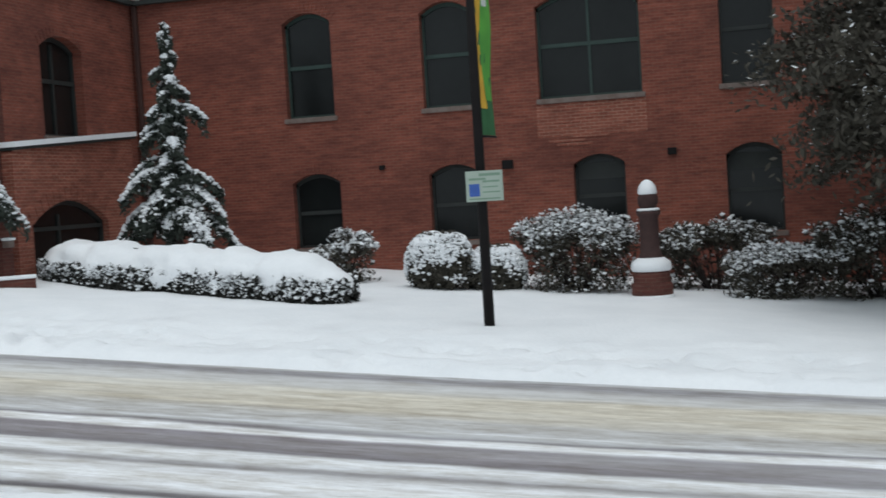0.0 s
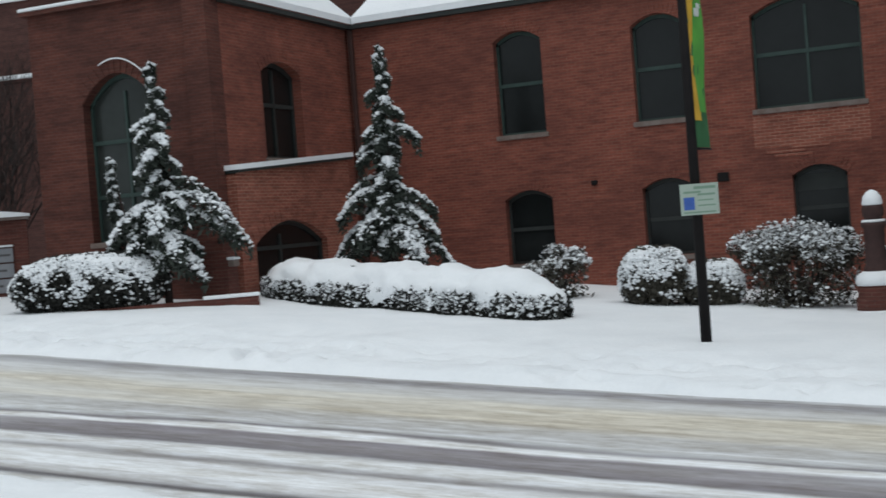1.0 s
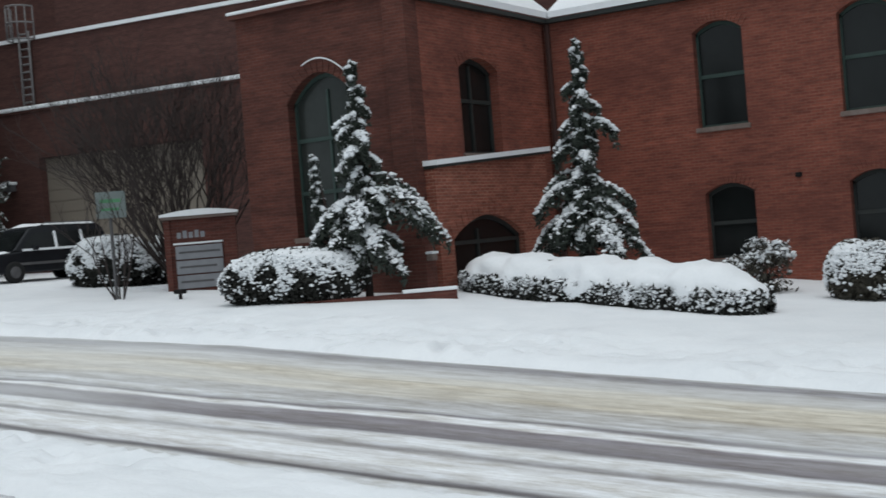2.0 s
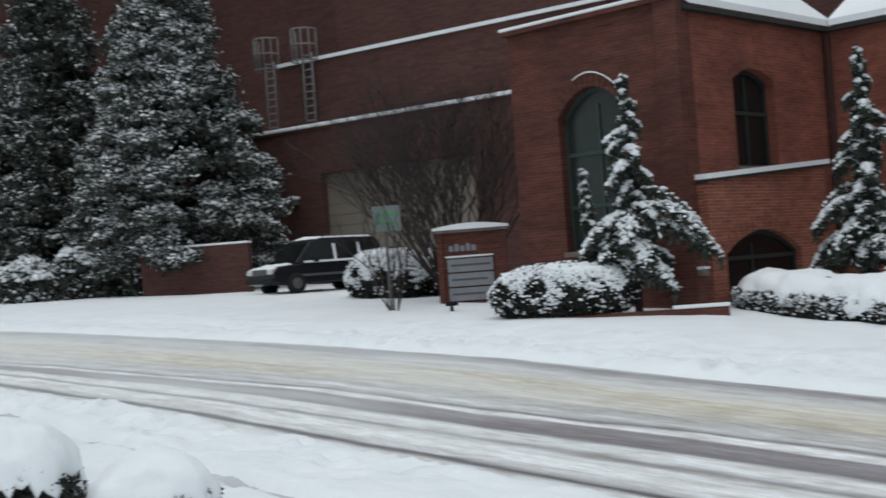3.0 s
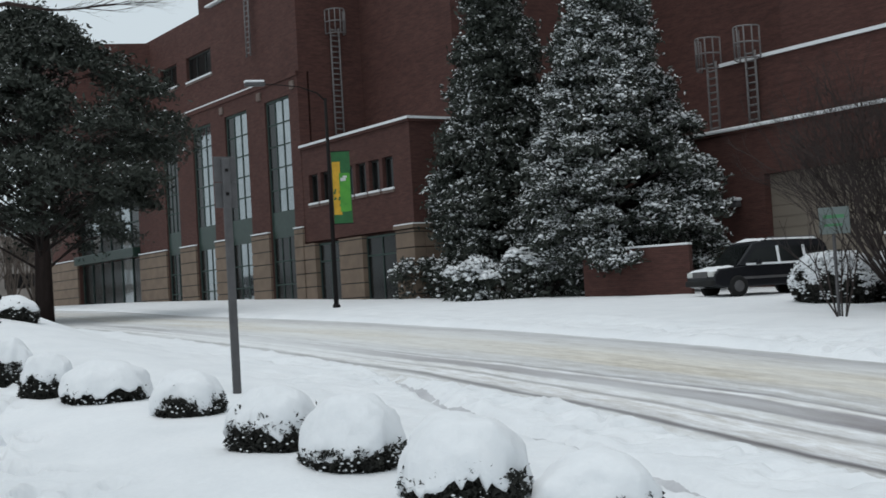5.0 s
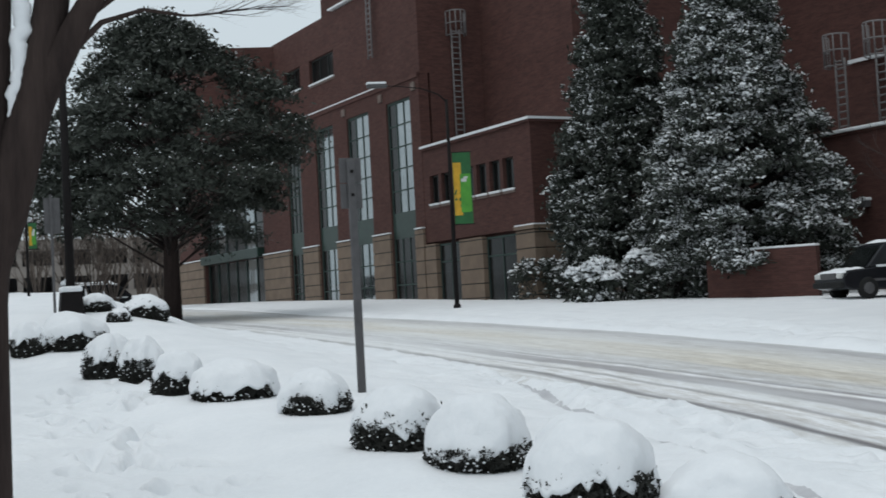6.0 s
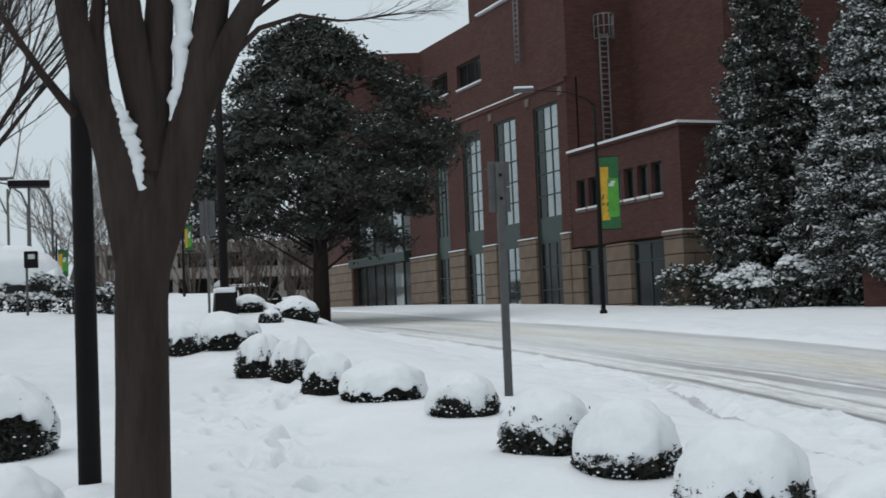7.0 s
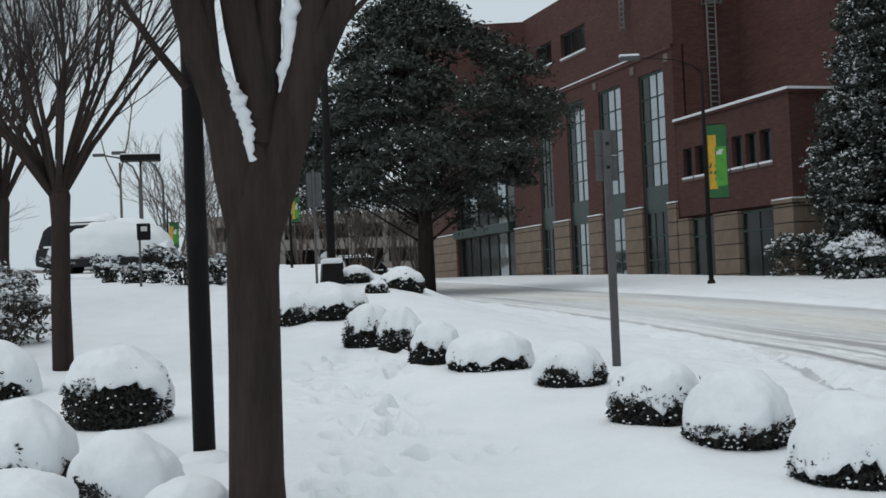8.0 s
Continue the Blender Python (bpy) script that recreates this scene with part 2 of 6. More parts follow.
NEEDLE = material("dark_conifer_needles", (0.046, 0.056, 0.044), 0.8, (0.026, 0.032, 0.027), 6, 60)
LEAF = material("dark_evergreen_leaf", (0.046, 0.054, 0.042), 0.6, (0.027, 0.032, 0.027), 5, 50)
BOX_LEAF = material("clipped_shrub_leaf", (0.034, 0.034, 0.029), 0.8, (0.018, 0.018, 0.016), 8, 60)
DRY_LEAF = material("brown_green_shrub_leaf", (0.070, 0.063, 0.048), 0.8, (0.036, 0.033, 0.027), 6, 60)
GREY_PLATE = material("grey_sign_plate", (0.24, 0.245, 0.26), 0.5, (0.19, 0.195, 0.21))
WHITE_PLATE = material("white_sign_face", (0.55, 0.57, 0.55), 0.5, (0.48, 0.5, 0.48))
SIGN_PALE = material("pale_green_sign_face", (0.17, 0.20, 0.195), 0.5, (0.14, 0.165, 0.16))
SIGN_MILKY = material("milky_green_sign_face", (0.36, 0.43, 0.37), 0.5, (0.30, 0.36, 0.31))
FADED_INK = material("faded_green_print", (0.20, 0.31, 0.23), 0.5)
BLUE_INK = material("blue_print", (0.05, 0.12, 0.42), 0.5)
GREEN_INK = material("green_print", (0.09, 0.26, 0.13), 0.5)
BANNER_GREEN = material("green_banner_cloth", (0.10, 0.34, 0.05), 0.85, (0.06, 0.22, 0.04), 2, 90)
BANNER_DEEP = material("deep_green_banner_cloth", (0.035, 0.13, 0.05), 0.85)
BANNER_YELLOW = material("yellow_banner_cloth", (0.62, 0.36, 0.04), 0.85)
DOOR_BEIGE = material("beige_roller_door_paint", (0.21, 0.18, 0.145), 0.6, (0.17, 0.145, 0.12), 0.8, 30)
CAR_DARK = material("dark_grey_car_paint", (0.014, 0.015, 0.018), 0.25, (0.010, 0.011, 0.013))
RUBBER = material("black_rubber", (0.012, 0.012, 0.012), 0.8)
LAMP_WHITE = material("pale_lamp_glass", (0.6, 0.6, 0.58), 0.3)
CONCRETE = material("tan_concrete", (0.27, 0.24, 0.215), 0.85, (0.2, 0.18, 0.165), 0.5, 20)


# ---- building helpers ----
def thing(name, m, label, category, group="", kind=""):
    ob = new(name)
    ob.matrix_world = m
    ob.empty_display_size = 0.3
    return tagged(ob, label, category, group, kind)


def link(name, verts, faces, mat, parent=None, label="", smooth=False):
    me = bpy.data.meshes.new(name)
    me.from_pydata(verts, [], faces)
    me.materials.append(mat)
    me.update()
    if smooth:
        me.shade_smooth()
    ob = new(name, me)
    if parent:
        ob.parent = parent
    if label:
        ob["label"] = label
    return ob


def part(name, bm, mat, parent=None, label="", smooth=False):
    me = bpy.data.meshes.new(name)
    bm.to_mesh(me)
    bm.free()
    me.materials.append(mat)
    if smooth:
        me.shade_smooth()
    ob = new(name, me)
    if parent:
        ob.parent = parent
    if label:
        ob["label"] = label
    return ob


def boxes(items, m=None, bevel=0.0):
    """One bmesh of boxes, each (x0, y0, z0, x1, y1, z1)."""
    bm = bmesh.new()
    for x0, y0, z0, x1, y1, z1 in items:
        v = bmesh.ops.create_cube(bm, size=1)["verts"]
        for p in v:
            p.co = Vector(((x0 + x1) / 2 + p.co.x * (x1 - x0), (y0 + y1) / 2 + p.co.y * (y1 - y0), (z0 + z1) / 2 + p.co.z * (z1 - z0)))
    if bevel:
        bmesh.ops.bevel(bm, geom=bm.edges[:], offset=bevel, segments=2, affect="EDGES", profile=0.5)
    if m is not None:
        bm.transform(m)
    return bm


class Tubes:
    """Collects tapered tubes along paths into one mesh."""

    def __init__(self):
        self.v, self.f = [], []

    def add(self, path, radii, sides=6, flat=None):
        path = [Vector(p) for p in path]
        start = len(self.v)
        side = None
        for i, p in enumerate(path):
            d = (path[min(i + 1, len(path) - 1)] - path[max(i - 1, 0)]).normalized()
            if side is None:
                side = d.cross(Vector((0.3, 0.9, 0.2))).normalized()
            side = (side - d * side.dot(d)).normalized()
            up = d.cross(side)
            for k in range(sides):
                a = 2 * math.pi * k / sides
                self.v.append(p + (side * math.cos(a) + up * math.sin(a)) * radii[i])
        for i in range(len(path) - 1):
            for k in range(sides):
                a, b = start + i * sides + k, start + i * sides + (k + 1) % sides
                self.f.append((a, b, b + sides, a + sides))
        self.f.append(tuple(range(start, start + sides))[::-1])
        self.f.append(tuple(range(start + (len(path) - 1) * sides, start + len(path) * sides)))

    def link(self, name, mat, parent=None, label="", smooth=True):
        return link(name, self.v, self.f, mat, parent, label, smooth)


def leaf_mesh(points, sizes, rng, flatness=0.0, long=1.6):
    """Pointed four-cornered leaves at the points, turned at random; flatness 1 lies level."""
    points = np.asarray(points, float)
    n = len(points)
    sizes = np.broadcast_to(sizes, n)[:, None]
    a = rng.normal(size=(n, 3))
    a[:, 2] *= 1 - flatness
    a /= np.linalg.norm(a, axis=1, keepdims=True) + 1e-9
    r = rng.normal(size=(n, 3))
    r[:, 2] *= 1 - flatness
    b = r - (r * a).sum(1, keepdims=True) * a
    b /= np.linalg.norm(b, axis=1, keepdims=True) + 1e-9
    quad = np.stack([points - a * sizes * long, points - b * sizes * 0.6, points + a * sizes * long, points + b * sizes * 0.6], 1)
    return quad.reshape(-1, 3).tolist(), np.arange(4 * n).reshape(-1, 4).tolist()


BLOB = []
for s in (1, 2):
    bm = bmesh.new()
    bmesh.ops.create_icosphere(bm, subdivisions=s, radius=1.0)
    bm.verts.index_update()
    BLOB.append((np.array([v.co[:] for v in bm.verts]), np.array([[v.index for v in f.verts] for f in bm.faces])))
    bm.free()


def blob_mesh(points, radii, rng, rough=0.25, level=0):
    """Uneven lumps at the points with radii (n, 3)."""
    base, faces = BLOB[level]
    points, radii = np.asarray(points, float), np.asarray(radii, float)
    n = len(points)
    v = base[None] * radii[:, None, :] * (1 + rng.uniform(-rough, rough, (n, len(base), 1)))
    turn = rng.uniform(0, 2 * math.pi, n)
    c, s = np.cos(turn)[:, None], np.sin(turn)[:, None]
    v = np.stack([v[..., 0] * c - v[..., 1] * s, v[..., 0] * s + v[..., 1] * c, v[..., 2]], -1) + points[:, None, :]
    f = faces[None] + (np.arange(n) * len(base))[:, None, None]
    return v.reshape(-1, 3).tolist(), f.reshape(-1, 3).tolist()


def fbm(x, y, z=0.0, octaves=4):
    return noise.fractal(Vector((x, y, z)), 1.0, 2.0, octaves)


# ---- ground ----
PROF_X = [-300, -140, -90, -70, -56, -44, -37, -28, -20, -14, -10.5, -4.2, 1.2, 8, 20, 300]
PROF_Z = [4.5, 3.0, 2.33, 1.9, 1.45, 1.18, 0.99, 0.70, 0.36, 0.02, -0.28, -0.77, -1.14, -1.5, -1.9, -6]
RISE_X, RISE_Z = [-140, -75, -48, -34, -30, -24, -20], [1.2, 1.35, 1.35, 0.95, 0.55, 0.12, 0.0]


def road_z(x):
    return float(np.interp(x, PROF_X, PROF_Z))


def ground_z(x, y):
    """The smooth lie of the land."""
    z = road_z(x)
    if y > 16:
        z += 0.25 * min(1, (y - 16) / 4)
    if y < 9:
        z += 0.2 * min(1, (9 - y) / 3)
        z += float(np.interp(x, RISE_X, RISE_Z)) * min(1.0, max(0.0, (7.5 - y) / 3))
    r = math.hypot(x, y)
    if r < 8:
        k = (1 - r / 8) ** 2 * (1 + 2 * r / 8)
        z = z * (1 - k)
    return z


rng = np.random.default_rng(5)
STEPS = []
for k in range(120):
    x = rng.uniform(-21, -8.5)
    STEPS.append((x, 1.45 - 0.07 * (x + 10) + rng.normal() * 0.42, rng.normal() * 0.35, rng.uniform(0.10, 0.25)))
for k in range(160):
    STEPS.append((rng.uniform(-24, -8), rng.uniform(8.2, 9.6), rng.uniform(0, 3.1), rng.uniform(0.07, 0.15)))
for k in range(260):
    x = rng.uniform(-36, 4)
    STEPS.append((x, rng.uniform(16.4, 18.2), rng.uniform(0, 3.1), rng.uniform(0.08, 0.18)))
for k in range(60):
    x = rng.uniform(-50, -20)
    STEPS.append((x, rng.uniform(-1.6, 1.4), rng.uniform(0, 3.1), rng.uniform(0.05, 0.1)))


def snow_z(x, y):
    """The snow's own relief over the lie of the land."""
    z = 0.05 * fbm(x * 0.45, y * 0.45, 1.0, 3) + 0.012 * fbm(x * 2.2, y * 2.2, 4.0, 2)
    if 6.2 < y < 9.35:
        k = min(1, (y - 6.2) / 0.8) * min(1, (9.35 - y) / 0.3)
        z += k * (0.05 * fbm(x * 1.3, y * 1.3, 3.0, 3) + 0.05 + 0.05 * max(0.0, fbm(x * 5.5, y * 5.5, 8.0, 3)) - 0.04 * max(0.0, fbm(x * 4.1, y * 4.1, 12.0, 2)))
        z -= 0.17 * math.exp(-((y - 7.57 - 0.22 * max(0.0, -13.5 - x) + 0.1 * max(0.0, x + 12) - 0.05 * math.sin(x * 0.9)) / 0.2) ** 4) * min(1.0, max(0.0, (x + 24) / 4))
        z += 0.05 * math.exp(-((y - 8.9 - 0.1 * fbm(x, 0, 2)) / 0.3) ** 2)
    elif y > 16 and y < 19:
        z += (0.05 * fbm(x * 2.0, y * 2.0, 5.0, 3) + 0.05 * max(0.0, fbm(x * 4.0, y * 5.0, 15.0, 2))) * min(1, (y - 16) / 0.5)
        z += 0.10 * math.exp(-((y - 16.6) / 0.4) ** 2)
    if y < 7 and -36 < x < -7:
        row = 4.55 + 0.16 * (max(x, -22) + 11) + 0.2 * fbm(x * 0.7, 0, 9, 2)
        k = min(1.0, max(0.0, (y - row + 1.35) / 0.9))
        z += 0.13 * k * k * (3 - 2 * k) * min(1.0, max(0.0, (7 - y) / 1.5)) * min(1, (-7 - x) / 2)
        z -= 0.06 * math.exp(-((y - 1.9) / 1.1) ** 2)
    return z


def spaced(stops):
    out = []
    for (a, step), (b, _) in zip(stops, stops[1:]):
        out += list(np.arange(a, b - step * 0.3, step))
    return out + [stops[-1][0]]


GX = spaced([(-600, 100), (-300, 40), (-140, 3), (-60, 0.7), (-34, 0.2), (-20, 0.055), (-9, 0.15), (4, 0.8), (8, 1.5), (30, 30), (300, 100), (600, 0)])
GY = spaced([(-600, 100), (-200, 40), (-40, 4), (-8, 0.6), (-2, 0.09), (0.5, 0.05), (2.7, 0.09), (9.8, 0.7), (16, 0.14), (19, 0.6), (34, 6), (100, 50), (200, 100), (600, 0)])
height = np.array([[ground_z(x, y) + (snow_z(x, y) if -90 < x < 12 and -8 < y < 30 else 0) for x in GX] for y in GY])
AX, AY = np.array(GX), np.array(GY)
for x, y, a, depth in STEPS:
    ix, iy = np.where(abs(AX - x) < 0.5)[0], np.where(abs(AY - y) < 0.5)[0]
    if len(ix) and len(iy):
        dx, dy = np.meshgrid(AX[ix] - x, AY[iy] - y)
        u, v = dx * math.cos(a) + dy * math.sin(a), dy * math.cos(a) - dx * math.sin(a)
        e = (u / 0.17) ** 2 + (v / 0.09) ** 2
        height[np.ix_(iy, ix)] += depth * (-np.exp(-e) + 0.16 * np.exp(-((np.sqrt(e) - 1.8) / 0.5) ** 2))
# under the road the ground lies a little lower
for j, y in enumerate(GY):
    if 9.3 < y < 16.2:
        height[j] -= 0.1
n = len(GX)
vx, vy = np.meshgrid(AX, AY)
link("ground", np.stack([vx, vy, height], -1).reshape(-1, 3).tolist(), [(j * n + i, j * n + i + 1, j * n + n + i + 1, j * n + n + i) for j in range(len(GY) - 1) for i in range(n - 1)], SNOW, None, "", True)
tagged(bpy.data.objects["ground"], "snow-covered sloping ground with footprints and soft drifts", "ground", kind="structure")

def lie(x, y):
    """The height of the finished ground."""
    i, j = min(len(GX) - 2, max(0, int(np.searchsorted(AX, x)) - 1)), min(len(GY) - 2, max(0, int(np.searchsorted(AY, y)) - 1))
    u, v = (x - AX[i]) / (AX[i + 1] - AX[i]), (y - AY[j]) / (AY[j + 1] - AY[j])
    return float((height[j, i] * (1 - u) + height[j, i + 1] * u) * (1 - v) + (height[j + 1, i] * (1 - u) + height[j + 1, i + 1] * u) * v)


verts, TX = [], np.arange(-20.5, -8.4, 0.12)
for x in TX:
    mid = 7.57 + 0.22 * max(0.0, -13.5 - x) - 0.1 * max(0.0, x + 12) + 0.05 * math.sin(x * 0.9)
    fade = min(1.0, (x + 20.6) / 2.5, (-8.2 - x) / 1.5)
    for k in range(7):
        off = (k / 3 - 1) * (0.17 + 0.05 * fbm(x * 1.8, k * 0.2, 5, 3)) * fade
        verts.append((x, mid + off, lie(x, mid + off) + (0.03 if 0 < k < 6 else -0.02)))
link("wheel_track", verts, [(j * 7 + i, j * 7 + 7 + i, j * 7 + 8 + i, j * 7 + 1 + i)[::-1] for j in range(len(TX) - 1) for i in range(6)], PACKED_SNOW, None, "", True)
tagged(bpy.data.objects["wheel_track"], "greyish packed wheel track through the snow bank", "wheel track", kind="structure")

RY = spaced([(9.1, 0.1), (16.3, 0)])
RX = spaced([(-160, 4), (-60, 1), (-34, 0.5), (6, 2), (40, 20), (120, 0)])
verts = []
for y in RY:
    for x in RX:
        edge = max(0.0, 1 - min(y - 9.1, 16.3 - y) / 0.25)
        rut = 0.03 * (math.exp(-((y - 12.35) / 0.15) ** 2) + 0.6 * math.exp(-((y - 13.7) / 0.5) ** 2) + 0.8 * math.exp(-((y - 10.9) / 0.2) ** 2)) * (0.8 + 0.8 * fbm(x * 0.3, y, 4, 2))
        verts.append((x, y, road_z(x) + 0.03 - 0.16 * edge + rut + 0.012 * fbm(x * 1.3, y * 4, 7, 2)))
n = len(RX)
link("road", verts, [(j * n + i, j * n + i + 1, j * n + n + i + 1, j * n + n + i) for j in range(len(RY) - 1) for i in range(n - 1)], ROAD, None, "", True)
tagged(bpy.data.objects["road"], "asphalt street with slush, tan grit and wheel tracks", "road", kind="structure")


# ---- walls with openings ----
def arch_points(a, b, spring, crown, steps=10):
    """Points along a segmental arch from a to b."""
    return [(a + (b - a) * i / steps, spring + (crown - spring) * (1 - (2 * i / steps - 1) ** 2)) for i in range(steps + 1)]


def wall_mesh(u0, u1, z0, z1, thick, openings, m=None):
    """A wall in the plane n = 0 to n = thick, pierced by openings (a, b, bottom, top, rise of the arch)."""
    us = sorted({u0, u1, *[o[0] for o in openings], *[o[1] for o in openings]})
    zs = sorted({z0, z1, *[o[2] for o in openings], *[o[3] for o in openings]})
    items = []
    for i in range(len(us) - 1):
        for j in range(len(zs) - 1):
            cu, cz = (us[i] + us[i + 1]) / 2, (zs[j] + zs[j + 1]) / 2
            if not any(o[0] < cu < o[1] and o[2] < cz < o[3] for o in openings):
                items.append((us[i], 0, zs[j], us[i + 1], thick, zs[j + 1]))
    bm = boxes(items)
    bmesh.ops.remove_doubles(bm, verts=bm.verts[:], dist=0.0005)
    for a, b, bottom, top, rise in openings:
        if rise <= 0:
            continue
        pts = arch_points(a, b, top - rise, top)
        for (p, q), (r, s) in zip(pts, pts[1:]):
            vs = [bm.verts.new(c) for c in ((p, 0, q), (r, 0, s), (r, 0, top), (p, 0, top), (p, thick, q), (r, thick, s), (r, thick, top), (p, thick, top))]
            for f in ((0, 1, 2, 3), (7, 6, 5, 4), (0, 4, 5, 1), (3, 2, 6, 7)):
                if len({tuple(round(c, 4) for c in vs[k].co) for k in f}) == 4:
                    bm.faces.new([vs[k] for k in f])
    if m is not None:
        bm.transform(m)
    return bm


def window(parent, m, a, b, bottom, top, rise, back, bars_v=(), bars_z=(), pane=None, casing=None, sill=True, sill_snow=False, blind=0.0):
    """A window set back in its opening: frame > pane, sill, bars."""
    casing, pane = casing or FRAME_DARK, pane or PANE_DARK
    w = 0.06
    pts = arch_points(a, b, top - rise, top) if rise > 0 else [(a, top), (b, top)]
    bm = boxes([(a, back - 0.05, bottom, a + w, back + 0.03, top - rise), (b - w, back - 0.05, bottom, b, back + 0.03, top - rise), (a + w, back - 0.05, bottom, b - w, back + 0.03, bottom + w)])
    for (p, q), (r, s) in zip(pts, pts[1:]):
        lo = [bm.verts.new(c) for c in ((p, back - 0.05, q - 1.6 * w), (r, back - 0.05, s - 1.6 * w), (r, back - 0.05, s), (p, back - 0.05, q), (p, back + 0.03, q - 1.6 * w), (r, back + 0.03, s - 1.6 * w))]
        for f in ((0, 1, 2, 3), (4, 5, 1, 0)):
            bm.faces.new([lo[k] for k in f])
    bm.transform(m)
    fr = part("window", bm, casing, parent)
    ring = [(a, bottom), (b, bottom)] + [(p, q) for p, q in reversed(pts)]
    bm = bmesh.new()
    near = [bm.verts.new((p, back, q)) for p, q in ring]
    far = [bm.verts.new((p, back + 0.02, q)) for p, q in ring]
    bm.faces.new(near)
    bm.faces.new(far[::-1])
    bm.transform(m)
    part("pane", bm, pane, fr)
    for u in bars_v:
        part("mullion", boxes([(u - 0.03, back - 0.045, bottom + w, u + 0.03, back - 0.003, top - rise * 0.6)], m), casing, fr)
    for z in bars_z:
        part("transom", boxes([(a + w, back - 0.05, z - 0.045, b - w, back - 0.004, z + 0.045)], m), casing, fr)
    if blind:
        part("blind", boxes([(a + w, back - 0.012, top - rise - blind, b - w, back - 0.004, top - rise * 0.9)], m), FRAME_DARK, fr)
    if sill:
        part("sill", boxes([(a - 0.06, -0.06, bottom - 0.12, b + 0.06, back - 0.05, bottom - 0.003)], m, 0.012), SILL, fr)
    if sill_snow:
        part("sill_snow", boxes([(a - 0.04, -0.1, bottom + 0.002, b + 0.04, back - 0.06, bottom + 0.11)], m, 0.03), SNOW, fr)
    return fr


def arch_ring(parent, m, a, b, spring, crown, mat, depth=0.24, snow=False):
    """A brick arch over an opening, of single standing bricks."""
    pts = arch_points(a - 0.02, b + 0.02, spring, crown, 14)
    for (p, q), (r, s) in zip(pts, pts[1:]):
        d = Vector((r - p, 0, s - q))
        up = Vector((-d.z, 0, d.x)).normalized() * depth
        bm = bmesh.new()
        vs = [Vector((p + d.x * 0.05, 0, q + d.z * 0.05)), Vector((r - d.x * 0.05, 0, s - d.z * 0.05))]
        vs += [vs[1] + up, vs[0] + up]
        ring = [bm.verts.new(v + Vector((0, -0.015, 0))) for v in vs]
        deep = [bm.verts.new(v + Vector((0, 0.05, 0))) for v in vs]
        bm.faces.new(ring)
        for k in range(4):
            bm.faces.new((ring[k], deep[k], deep[(k + 1) % 4], ring[(k + 1) % 4]))
        bm.transform(m)
        part("brick", bm, mat, parent)
    if snow:
        t = Tubes()
        t.add([(p, -0.05, q + depth + 0.012) for p, q in pts[4:]], [0.016] * len(pts[4:]), 6)
        ob = t.link("ledge_snow", SNOW, parent)
        ob.data.transform(m)


def solids(name, items, mat, parent):
    """Several box-shaped pieces, each a part of its own."""
    for item in items:
        part(name, boxes([item]), mat, parent)


